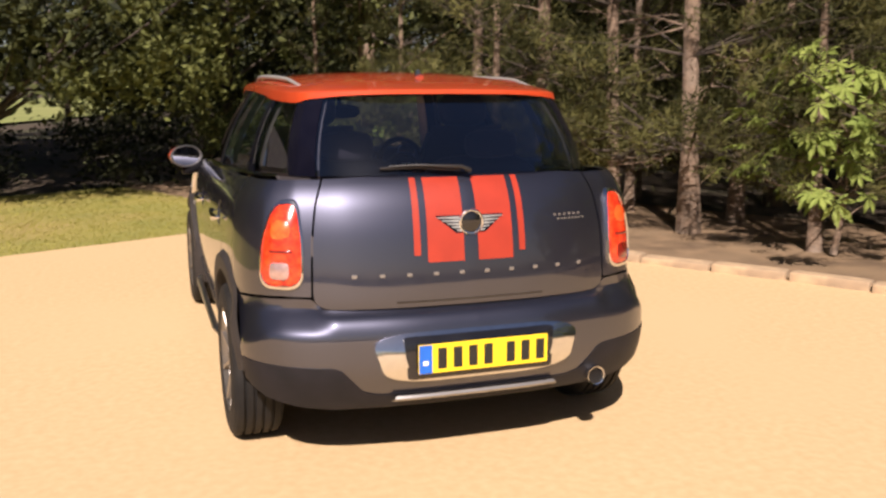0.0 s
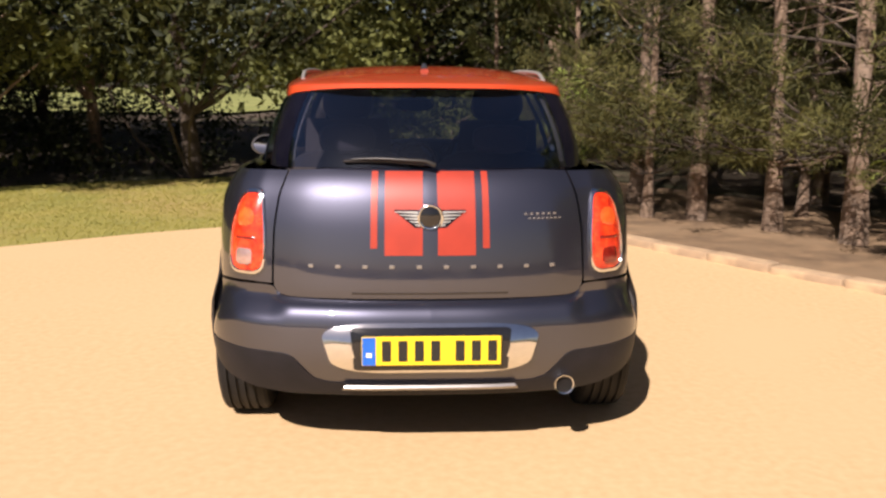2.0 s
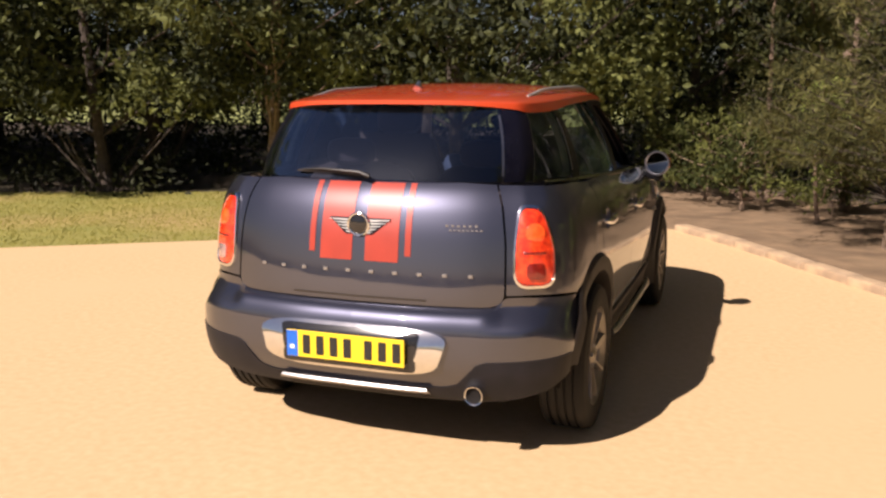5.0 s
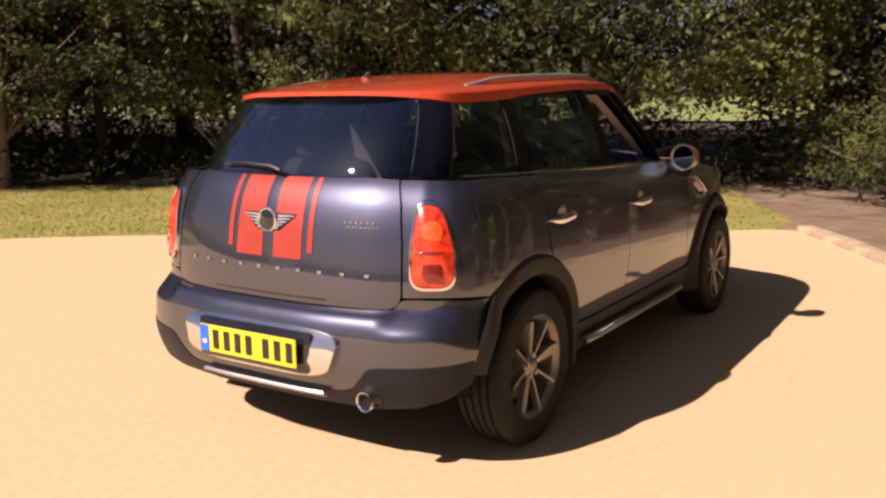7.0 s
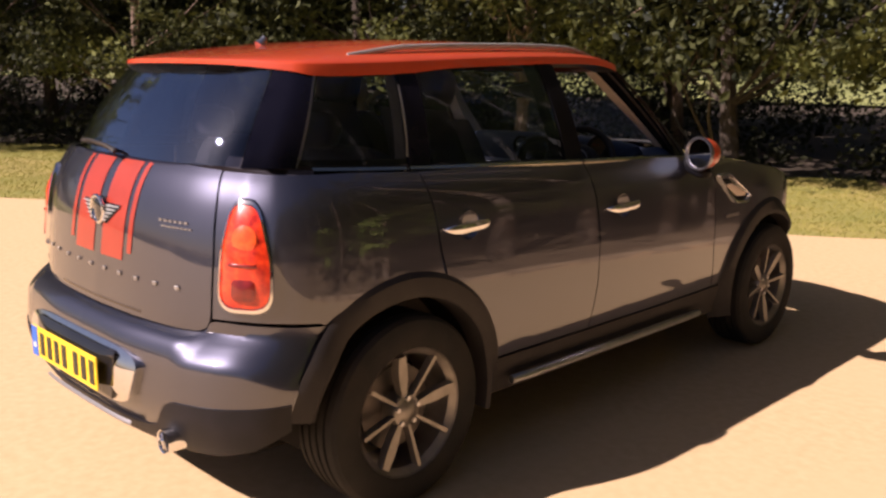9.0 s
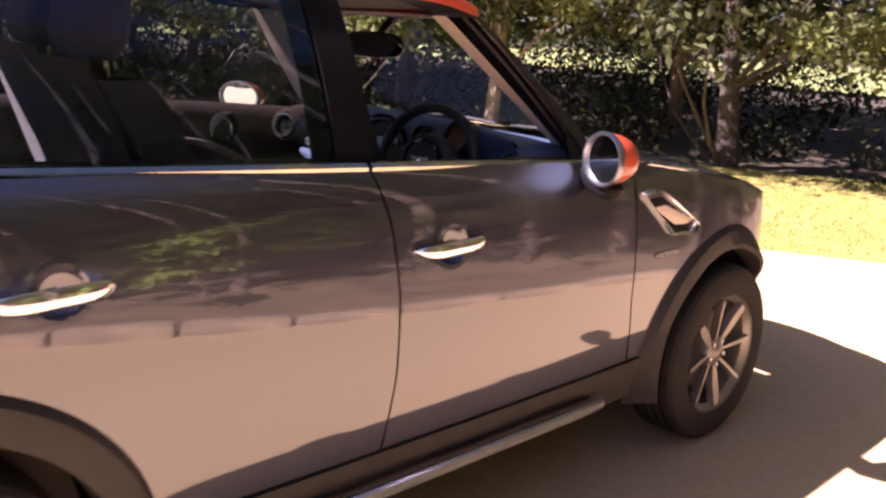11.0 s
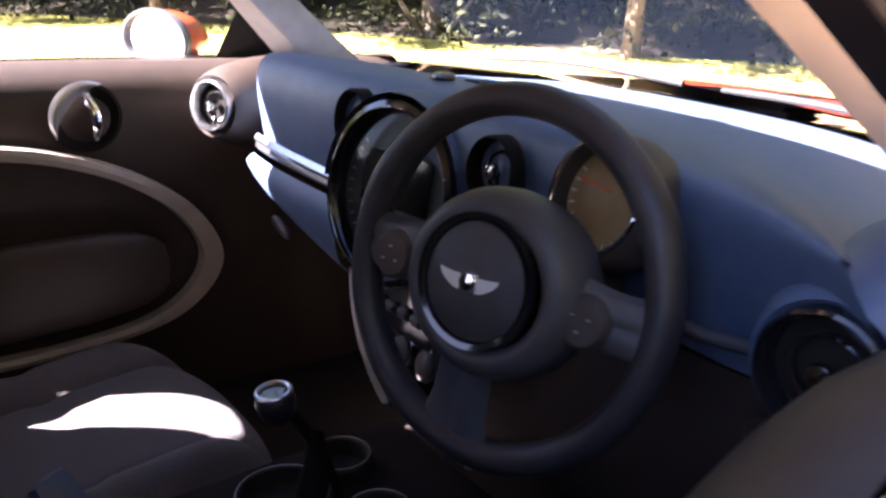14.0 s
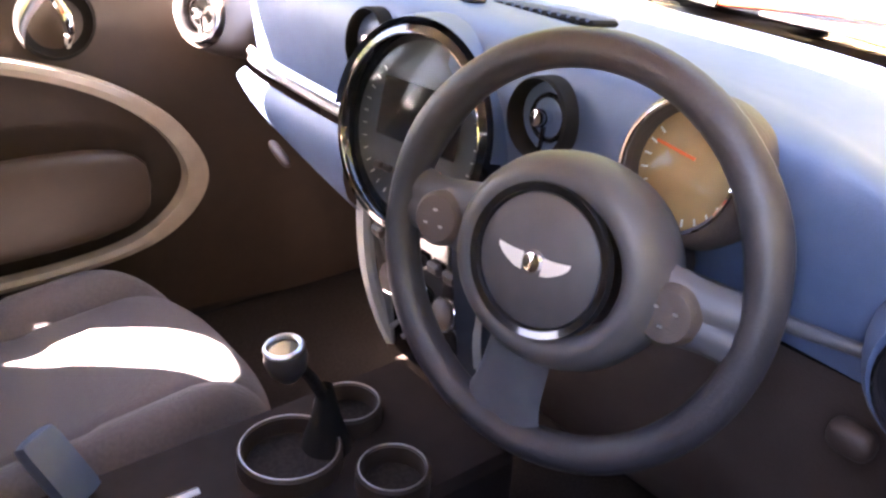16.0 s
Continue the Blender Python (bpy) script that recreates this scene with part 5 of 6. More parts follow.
# wheels
def make_wheel():
    """A wheel standing at the origin, its face to +x."""
    w = thing("wheel", "", "")
    m = pose(0, 0, 0, 0, 90, 0)
    tyre = [(0.214, -0.098), (0.236, -0.104), (0.285, -0.106), (0.312, -0.098), (0.324, -0.085)]
    for g in (-0.055, -0.018, 0.018, 0.055):
        tyre += [(0.3285, g - 0.0065), (0.3180, g - 0.0055), (0.3180, g + 0.0055), (0.3285, g + 0.0065)]
    tyre += [(0.324, 0.085), (0.312, 0.098), (0.285, 0.106), (0.236, 0.104), (0.216, 0.096)]
    part("tyre", Shape().lathe(tyre, m, 64), M_RUBBER, w, "black tyre with a dusty tread", angle=28)
    rim = [(0.216, -0.098), (0.196, -0.09), (0.190, 0.02), (0.196, 0.075), (0.206, 0.086), (0.214, 0.092), (0.220, 0.099), (0.220, 0.090)]
    part("rim", Shape().lathe(rim, m, 56), M_WHEEL, w, "silver alloy rim")
    part("brake_disc", Shape().lathe([(0.0, 0.02), (0.145, 0.02), (0.15, 0.0)], m, 40), M_DISC, w)
    for i in range(8):
        a = 2 * math.pi * i / 8 + 0.2
        wide = i % 3 == 0
        s = Shape()
        rot = Matrix.Rotation(a, 4, "X")

        def at(u, v):
            r = 0.045 + 0.158 * u
            half = ((0.010 + 0.014 * math.sin(math.pi * min(1, u * 0.8))) if wide else (0.006 + 0.003 * u))
            k = (-1, -0.8, 0.8, 1)[round(v * 3)]
            x = 0.066 + 0.022 * u + (0.0 if abs(k) == 1 else 0.010) - 0.018 * (abs(k) == 1)
            return rot @ Vector((x, half * k, r))
        s.grid(at, 8, 3)
        part("spoke", s, M_WHEEL, w)
    part("hub_cap", Shape().lathe([(0.0, 0.092), (0.026, 0.090), (0.036, 0.082), (0.055, 0.076), (0.062, 0.06), (0.062, 0.0)], m, 32), M_WHEEL, w, "round silver hub cap")
    for i in range(5):
        a = 2 * math.pi * i / 5
        part("wheel_bolt", Shape().lathe([(0.0, 0.088), (0.008, 0.087), (0.009, 0.06)], Matrix.Rotation(a, 4, "X") @ pose(0, 0, 0.046, 0, 90, 0), 10), M_SATIN, w)
    return w


wheel = make_wheel()
places = [(WHEEL_X, REAR_AXLE, 0, 0), (WHEEL_X, FRONT_AXLE, 40, 0), (-WHEEL_X, REAR_AXLE, 15, 180), (-WHEEL_X, FRONT_AXLE, 70, 180)]
for i, (x, y, roll, turn) in enumerate(places):
    m = pose(x, y, HUB_Z - 0.002, 0, 0, turn) @ pose(0, 0, 0, roll, 0, 0)
    if i:
        w = copy_thing(wheel, m)
    else:
        w = wheel
        w.matrix_basis = m
    w.parent = car
    for key in ("category", "label"):
        if key in w:
            del w[key]

# ---- car: cabin ----
def facing(x, y, z, up=0.0, turn=0.0):
    """A pose whose local z looks to the rear of the car, tipped up and turned to the right."""
    return pose(x, y, z) @ pose(0, 0, 0, 0, 0, turn) @ pose(0, 0, 0, 90 - up, 0, 0)


# linings
def inner_house(t0, t1, v0, v1, n, m, depth, t0b=None, t1b=None):
    t0b, t1b = t0 if t0b is None else t0b, t1 if t1b is None else t1b
    return Shape().grid(lambda u, v: HOUSE.at((t0 + (t1 - t0) * u) * (1 - v) + (t0b + (t1b - t0b) * u) * v, v0 + (v1 - v0) * v, -depth), n, m, flip=True)


head = Shape().grid(lambda u, v: (lambda p: Vector((p.x * 0.97 * (1 if u <= 0.5 else -1), p.y, min(p.z, 1.52) - 0.035)))(roof_at(13 * (2 * u if u <= 0.5 else 2 - 2 * u), 0.13 + 0.87 * v ** 1.3)), 60, 10, flip=True)
part("headliner", head, M_HEADLINER, car, "grey cloth headliner")
PIL_FOOT, PIL_HEAD = Vector((0.648, 0.587, 1.045)), Vector((0.455, 0.150, 1.43))


def pillar_inner(u, v, t0=9.40, inset=0.0):
    """The trim's section goes from the door seal over the inner edge to the windscreen."""
    a, b, c = HOUSE.at(t0 - 0.25 * v, 0.98 * v, -0.014), PIL_FOOT.lerp(PIL_HEAD, v) - Vector((inset * (1 - 0.4 * v), 0, 0)), HOUSE.at(10.40 - 0.35 * v, 0.98 * v, -0.012)
    w = 1 - u
    q = a * w * w + b * 2 * u * w + c * u * u
    corner = a.lerp(b, 2 * u) if u <= 0.5 else b.lerp(c, 2 * u - 1)
    return corner.lerp(q, 0.3)


# same trim both sides: reflected sunlight is painted into the driver's one only
part("front_pillar_trim", Shape().grid(lambda u, v: pillar_inner(0.29 + 0.71 * u, v, 9.58, 0.058), 10, 12, flip=True), M_TRIM_LIGHT, car, "windscreen pillar trim with a sunlit tan glow in its colour")
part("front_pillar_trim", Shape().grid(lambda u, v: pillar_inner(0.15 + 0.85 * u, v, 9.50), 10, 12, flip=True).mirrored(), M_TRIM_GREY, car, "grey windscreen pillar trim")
part("door_seal", Shape().grid(lambda u, v: pillar_inner(0.29 * u, v, 9.58, 0.058), 4, 12, flip=True), M_FRAME, car, "black door seal along the pillar")
part("seal_bead", Shape().tube([pillar_inner(0.10, i / 12, 9.58, 0.058) + Vector((0.006, -0.004, 0)) for i in range(13)], 0.006, 6), M_PLASTIC, car)
part("middle_pillar_trim", inner_house(6.76, 7.18, 0.0, 1.0, 4, 8, 0.05, t1b=7.06), M_FRAME, car, "dark middle pillar trim")
# left trim has added width to block sun and shape the seat's patch
part("middle_pillar_trim", inner_house(6.58, 7.18, 0.0, 1.0, 5, 8, 0.05, t1b=7.06).mirrored(), M_FRAME, car, "dark middle pillar trim")
both("rear_pillar_trim", inner_house(2.6, 5.5, 0.0, 0.1, 16, 2, 0.03), M_TRIM_DARK, car)
both("corner_trim", inner_house(2.6, 4.1, 0.1, 1.0, 8, 6, 0.03), M_TRIM_GREY, car, "pale grey corner pillar trim")
both("rear_door_pillar_trim", inner_house(5.12, 5.46, 0.0, 1.0, 3, 6, 0.03), M_TRIM_GREY, car, "pale grey pillar trim")

floor_s = Shape().box(pose(0, -0.20, 0.34), (1.42, 2.9, 0.04), 0.01)
part("cabin_floor", floor_s, M_CARPET, car, "black carpeted cabin floor")
part("bulkhead", Shape().box(pose(0, 0.98, 0.66), (1.44, 0.06, 0.64), 0.02), M_MATTBLACK, car)
part("load_cover", Shape().box(pose(0, -1.52, 1.02), (1.08, 0.50, 0.03), 0.012), M_TRIM_DARK, car, "dark load cover behind the rear seat")


# door linings: an upper ledge, a panel and on the doors a pale oval band
def lining(y0, y1, low=0.0):
    s = Shape()
    n = 24

    def at(u, v):
        y = y0 + (y1 - y0) * u
        zb = float(np.interp(y, HB[60:230, 1], HB[60:230, 2]))
        xb = float(np.interp(min(y, 0.52), HB[60:230, 1], HB[60:230, 0]))
        zb -= low * (1 - smoothstep(0.06, 0.22, y))
        prof = [(xb - 0.008, zb + 0.004), (xb - 0.025, zb + 0.008), (xb - 0.055, zb + 0.005), (xb - 0.080, zb - 0.008), (xb - 0.098, zb - 0.032), (xb - 0.108, zb - 0.07), (xb - 0.112, zb - 0.12), (xb - 0.10, zb - 0.30), (xb - 0.09, 0.70), (xb - 0.10, 0.40)]
        p = prof[round(v * 9)]
        return (p[0], y, p[1])
    return s.grid(at, n, 9, flip=False)


part("front_door_lining", lining(-0.345, 0.62, 0.045), M_DOOR, car, "dark plastic door lining", angle=80)
part("front_door_lining", lining(-0.345, 0.80).mirrored(), M_DOOR, car, "dark plastic door lining", angle=80)
both("rear_door_lining", lining(-1.22, -0.36), M_DOOR, car, "dark plastic door lining", angle=80)
band = [np.array(p) for p in spline([(-0.43, 0.76), (-0.36, 0.885), (-0.18, 0.962), (0.009, 0.958), (0.185, 0.900), (0.315, 0.808), (0.370, 0.70), (0.315, 0.613), (0.19, 0.568), (-0.05, 0.56), (-0.25, 0.585), (-0.38, 0.66), (-0.43, 0.76)], 72)][:-1]
bc = np.mean(band, 0)
bs = Shape().grid(lambda u, v: (lambda q, d: (-0.655 + (0.0, 0.022, 0.026, 0.022, 0.0)[round(v * 4)], *(bc + (q - bc) * (1 - (0, 0.01, 0.06, 0.11, 0.12)[round(v * 4)]))))(band[round(u * 72) % 72], 0), 72, 4, close_u=True)
part("oval_band", bs, M_BAND, car, "pale grey oval door band")
pocket = Shape().soft(pose(-0.64, -0.02, 0.70), (0.05, 0.56, 0.17), 3.5, 12)
both("door_pocket", pocket, M_DOOR, car)
HY, HZ = 0.147, 0.990
bowl = Shape().lathe([(0.060, 0.0), (0.062, 0.008), (0.056, 0.010), (0.048, 0.0), (0.03, -0.020), (0.0, -0.026)], pose(-0.670, HY, HZ, 0, 90, 0), 32)
hbowl = part("inner_handle_bowl", bowl, M_MATTBLACK, car, "dark round bowl of the inner handle")


def crescent(u, v):
    a = radians(62 + 150 * u)
    w = 0.030 * math.sin(math.pi * u) ** 0.8
    r = 0.064 - w * v
    return (-0.658 + 0.006 * math.sin(math.pi * v), HY + r * math.cos(a), HZ + r * math.sin(a))


part("handle_crescent", Shape().grid(crescent, 28, 6, flip=False), M_SATIN, hbowl, "satin silver crescent round the bowl")
part("inner_handle", Shape().tube([(-0.668, HY + 0.002, HZ + 0.040), (-0.652, HY + 0.012, HZ + 0.012), (-0.650, HY + 0.014, HZ - 0.014), (-0.664, HY + 0.012, HZ - 0.040)], [0.008, 0.011, 0.010, 0.007], 10), M_CHROME, hbowl, "chrome inner door handle")

# dashboard
DASH = [(0.985, 1.034), (0.82, 1.054), (0.66, 1.076), (0.54, 1.100), (0.46, 1.118), (0.405, 1.114), (0.380, 1.080), (0.374, 1.02), (0.374, 0.955)]
DS = np.array(spline(DASH, 28))


def dash_at(u, v, lift=0.0):
    x = (u - 0.5) * 2 * 0.705
    y, z = DS[round(v * 28)]
    bend = (x / 0.70) ** 2
    fade = 1 - v
    drive = smoothstep(0.30, 0.50, x) * v ** 1.6
    end = min(0.13, 11 * max(0.0, -x - 0.425) ** 2) * smoothstep(0.25, 0.6, v)
    return Vector((x * (1 - 0.16 * fade * bend), y - 0.32 * bend * fade ** 1.0 * (abs(x) / 0.7) + 0.02 * bend - 0.02 * drive + end, z - 0.02 * bend + 0.008 * drive - 0.075 * smoothstep(0.455, 0.56, -x) * smoothstep(0.1, 0.3, v) + lift))


dash = part("dashboard", Shape().grid(lambda u, v: dash_at(u, v), 48, 28, flip=True), M_DASH, car, "soft dark dashboard pad with sky sheen in its blue colour", angle=60)
lowf = [(0.376, 0.935), (0.400, 0.86), (0.43, 0.74), (0.50, 0.60), (0.62, 0.46)]
LF = np.array(spline(lowf, 12))
part("lower_dash", Shape().grid(lambda u, v: ((u - 0.5) * 1.38, LF[round(v * 12)][0] + 0.02 * (2 * u - 1) ** 2 + 0.17 * smoothstep(0.44, 0.36, u), LF[round(v * 12)][1]), 32, 12, flip=True), M_TRIM_DARK, car, "dark lower dashboard", angle=60)
# passenger's side: bright strip and the glovebox below it
strip = Shape().grid(lambda u, v: (-0.452 + 0.322 * u, 0.366 - (0.004, 0.010, 0.008, 0.011, 0.004)[round(v * 4)] + 0.012 * (1 - u) ** 3, 0.945 + 0.030 * v - 0.004 * u), 24, 4, flip=False)
part("dash_strip", strip, M_SATIN, dash, "satin silver dash strip")
glove = Shape().grid(lambda u, v: (-0.480 + 0.350 * u, 0.372 - 0.030 * math.sin(math.pi * min(1, v * 0.9 + 0.1)) ** 0.6 + 0.02 * (1 - u) ** 4, 0.934 - (0.030 + 0.088 * u ** 0.75) * v), 24, 10, flip=True)
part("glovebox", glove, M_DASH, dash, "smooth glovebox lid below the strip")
part("glovebox_latch", Shape().soft(pose(-0.30, 0.338, 0.852, 0, 20, 0), (0.06, 0.014, 0.016), 3, 8), M_TRIM_DARK, dash)


def vent(x, y, z, r, up, turn, mat, label):
    m = facing(x, y, z, up, turn)
    v = part("air_vent", Shape().lathe([(r * 0.88, -0.016), (r * 0.90, 0.006), (r * 0.95, 0.011), (r * 1.01, 0.008), (r * 1.05, -0.02)], m, 36, flip=True), mat, dash, label)
    s = Shape().lathe([(0.0, -0.016), (r * 0.87, -0.016)], m, 32, flip=True)
    part("bowl", s, M_MATTBLACK, v)
    part("stalk", Shape().box(m @ pose(0, -0.40 * r, -0.006), (0.004, 0.80 * r, 0.006), 0.0015, 1), M_PIANO, v)
    part("inner_ring", Shape().tube([m @ Vector((0.55 * r * math.cos(a), 0.55 * r * math.sin(a), -0.010)) for a in [2 * math.pi * i / 32 for i in range(32)]], 0.003, 6, closed=True), M_PIANO, v)
    part("knob", Shape().lathe([(0.0, 0.010), (0.008, 0.009), (0.010, 0.0), (0.006, -0.014)], m, 16, flip=True), M_CHROME, v, "small bright knob")
    return v


vent(-0.109, 0.370, 1.056, 0.043, 8, 0, M_MATTBLACK, "round black centre air vent")
vent(0.205, 0.366, 1.052, 0.041, 8, 0, M_MATTBLACK, "round black centre air vent")
vent(-0.535, 0.329, 1.012, 0.0445, 6, 24, M_SATIN, "round air vent with a silver ring")
vent(0.652, 0.304, 1.014, 0.048, 5, 8, M_PIANO, "round black side air vent")
for sg, mt in ((-1, M_DOOR), (1, M_DASH)):
    part("vent_pod", Shape().lathe([(0.048, -0.010), (0.054, 0.000), (0.060, -0.010), (0.070, -0.04), (0.082, -0.10), (0.09, -0.20)], facing(-0.535 if sg < 0 else 0.652, 0.329 if sg < 0 else 0.304, 1.012 if sg < 0 else 1.014, 6 if sg < 0 else 5, 24 if sg < 0 else 8), 28, flip=True), mt, dash)

# central dial
cm = facing(0.018, 0.345, 0.984, 12, 8) @ Matrix.Scale(0.92, 4)
dial = part("central_dial", Shape().lathe([(0.112, -0.02), (0.116, 0.006), (0.122, 0.014), (0.131, 0.010), (0.138, -0.01), (0.140, -0.08)], cm, 56, flip=True), M_BLACK, dash, "large round central dial with a black rim")
part("dial_face", Shape().lathe([(0.0, -0.012), (0.114, -0.012)], cm, 48, flip=True), M_DIAL, dial)
part("dial_ring", Shape().tube([cm @ Vector((0.121 * math.cos(a), 0.121 * math.sin(a), 0.013)) for a in [2 * math.pi * i / 48 for i in range(48)]], 0.0014, 6, closed=True), M_CHROME, dial, "thin bright dial ring")
part("screen", Shape().box(cm @ pose(0, 0.018, -0.008), (0.142, 0.078, 0.006), 0.002, 1), M_PIANO, dial, "dark display screen")
part("dial_glass", Shape().lathe([(0.0, 0.006), (0.08, 0.004), (0.113, -0.002)], cm, 40, flip=True), M_GLASS, dial)
part("needle", Shape().box(cm @ pose(0.045, -0.040, -0.006, 0, 0, -4), (0.070, 0.004, 0.002)), M_NEEDLE, dial, "orange dial needle")
for i in range(7):
    part("radio_button", Shape().box(cm @ pose(-0.054 + 0.018 * i, -0.060, -0.005), (0.014, 0.010, 0.008), 0.002, 1), M_TRIM_DARK, dial)
for i in range(28):
    a = radians(-220 + 260 * i / 27)
    part("dial_mark", Shape().box(cm @ pose(0.100 * math.cos(a), 0.100 * math.sin(a), -0.011, 0, 0, math.degrees(a)), (0.007, 0.0016, 0.0016)), M_ALLOY, dial)
hood = Shape().grid(lambda u, v: cm @ Vector(((0.141 + 0.035 * v ** 0.6) * math.cos(math.pi * u), (0.141 + 0.022 * v ** 0.6) * math.sin(math.pi * u), 0.010 - 0.20 * v)), 32, 8, flip=False)
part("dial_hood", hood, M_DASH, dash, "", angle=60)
part("sun_sensor", Shape().soft(pose(-0.010, 0.448, 1.122), (0.036, 0.030, 0.014), 2.5, 8), M_BLACK, dash)
grille = part("screen_grille", Shape().box(pose(0.027, 0.548, 1.1015, -9, 0, 14), (0.145, 0.070, 0.008), 0.003, 1), M_MATTBLACK, dash)
for i in range(11):
    part("slat", Shape().box(pose(0.027, 0.548, 1.1035, -9, 0, 14) @ pose(-0.065 + 0.013 * i, 0, 0), (0.004, 0.068, 0.008)), M_DASH, grille)

# centre stack and console
stack = Shape().grid(lambda u, v: (-0.015 + 0.125 * (2 * u - 1) * (1 - 0.12 * v), 0.378 - 0.008 * (1 - (2 * u - 1) ** 4) + 0.045 * v, 0.86 - 0.27 * v), 16, 10, flip=False)
st = part("centre_console_panel", stack, M_PIANO, dash, "gloss black centre stack")
part("stack_flank", Shape().grid(lambda u, v: (0.112 - 0.014 * v + 0.012 * math.sin(math.pi * u), 0.335 + 0.045 * v + 0.060 * u, 0.885 - 0.275 * v), 6, 10), M_SPOKE, st, "satin silver side of the stack")
for sg in (-1, 1):
    part("stack_edge", Shape().tube([(-0.015 + sg * 0.128 * (1 - 0.12 * v), 0.376 + 0.022 * (2 * v - 0.8) ** 2 + 0.020 * v, 0.865 - 0.275 * v) for v in [i / 10 for i in range(11)]], 0.012, 8), M_BADGE, st, "satin silver edge of the stack")
for i in range(6):
    part("stack_button", Shape().box(pose(-0.095 + 0.032 * i, 0.377, 0.800, 10, 0, 0), (0.026, 0.012, 0.018), 0.004, 1), M_TRIM_DARK, st)
for x in (-0.075, -0.015, 0.045):
    part("heater_dial", Shape().lathe([(0.0, 0.012), (0.016, 0.011), (0.020, 0.008), (0.021, -0.01)], facing(x, 0.388, 0.735, 14), 20, flip=True), M_TRIM_DARK, st)
    part("dial_trim", Shape().tube([facing(x, 0.388, 0.735, 14) @ Vector((0.023 * math.cos(a), 0.023 * math.sin(a), 0.004)) for a in [2 * math.pi * i / 20 for i in range(20)]], 0.002, 6, closed=True), M_CHROME, st)
for i in range(5):
    sw = Shape().tube([(-0.075 + 0.03 * i, 0.405, 0.660), (-0.075 + 0.03 * i, 0.386, 0.652)], [0.003, 0.004], 8)
    part("toggle_switch", sw, M_ALLOY, st, "small bright toggle switch")
console = Shape().box(pose(0.02, 0.02, 0.475), (0.28, 0.84, 0.18), 0.03, 3)
part("console", console, M_CONSOLE, car, "dark centre console between the seats")
for x, y, r in ((0.008, 0.176, 0.062), (0.114, 0.262, 0.042), (-0.030, 0.286, 0.042)):
    cup = part("cup_holder", Shape().lathe([(r + 0.006, -0.075), (r + 0.005, -0.004), (r + 0.002, 0.0), (r - 0.002, -0.003), (r - 0.008, -0.060)], pose(x, y, 0.592), 36), M_DOOR, car, "deep round cup holder with a bright rim")
    part("bottom", Shape().lathe([(0.0, 0.001), (r - 0.006, 0.001)], pose(x, y, 0.567), 28), M_CARPET, cup)
    part("rim_line", Shape().tube([(x + (r + 0.001) * math.cos(a), y + (r + 0.001) * math.sin(a), 0.5925) for a in [2 * math.pi * i / 40 for i in range(40)]], 0.0011, 6, closed=True), M_ALLOY, cup, "thin bright rim line")
boot = part("gear_boot", Shape().lathe([(0.036, 0.0), (0.030, 0.02), (0.020, 0.05), (0.014, 0.08), (0.010, 0.10)], pose(0.004, 0.232, 0.560), 24), M_MATTBLACK, car, "black leather gear boot")
part("gear_stick", Shape().tube([(0.004, 0.232, 0.64), (0.016, 0.205, 0.69), (0.030, 0.170, 0.745)], 0.008, 10), M_CARPET, boot)
part("gear_knob", Shape().lathe([(0.012, -0.035), (0.022, -0.022), (0.026, -0.005), (0.024, 0.006), (0.020, 0.010)], pose(0.035, 0.161, 0.752, 8, 0, 0), 28), M_LEATHER, boot)
part("knob_ring", Shape().tube([pose(0.035, 0.161, 0.752, 8, 0, 0) @ Vector((0.021 * math.cos(a), 0.021 * math.sin(a), 0.010)) for a in [2 * math.pi * i / 32 for i in range(32)]], 0.0036, 8, closed=True), M_SATIN, boot, "bright gear knob ring")
part("knob_cap", Shape().lathe([(0.0, 0.0085), (0.019, 0.0085)], pose(0.035, 0.161, 0.752, 8, 0, 0), 24), M_PIANO, boot)
part("console_rail", Shape().tube([(-0.02, -0.36, 0.560), (-0.012, -0.05, 0.562), (-0.01, 0.06, 0.560)], 0.009, 8), M_SATIN, car, "satin silver console rail")
part("hand_brake", Shape().tube([(0.07, 0.02, 0.56), (0.07, -0.10, 0.60), (0.07, -0.24, 0.625)], [0.018, 0.016, 0.018], 12), M_LEATHER, car, "black hand brake lever")
part("belt_buckle", Shape().box(pose(-0.090, -0.075, 0.61, 10, -35, 20), (0.036, 0.052, 0.10), 0.014), M_DASH, car, "seat belt buckle beside the seat")

# steering wheel
sw_m = facing(0.369, 0.240, 1.006, 14, 14)
R_W = 0.1645
wheel_ring = Shape()
NP = 72


def rim_at(u, v):
    a, b = 2 * math.pi * u, 2 * math.pi * v
    thumb = 1 + 0.14 * math.exp(-((math.degrees(a) % 360 - 25) / 14) ** 2) + 0.14 * math.exp(-((math.degrees(a) % 360 - 155) / 14) ** 2)
    rr = R_W + 0.0158 * thumb * math.cos(b)
    return sw_m @ Vector((rr * math.cos(a), rr * math.sin(a), 0.0168 * thumb * math.sin(b)))


wheel_ring.grid(rim_at, NP, 16, close_u=True, flip=True)
steer = part("steering_wheel", wheel_ring, M_LEATHER, car, "black leather three-spoke steering wheel")
hub_m = sw_m @ pose(0, 0, 0.014) @ Matrix.Scale(0.96, 4)
part("airbag_pad", Shape().lathe([(0.061, 0.016), (0.064, 0.023), (0.070, 0.0265), (0.077, 0.0255), (0.084, 0.020), (0.090, 0.010), (0.0935, -0.004), (0.093, -0.022), (0.088, -0.042), (0.078, -0.06)], hub_m @ pose(0.006, -0.002, 0) @ Matrix.Diagonal((1.06, 0.98, 1, 1)), 56, flip=True), M_HUB, steer, "padded steering wheel hub", angle=80)
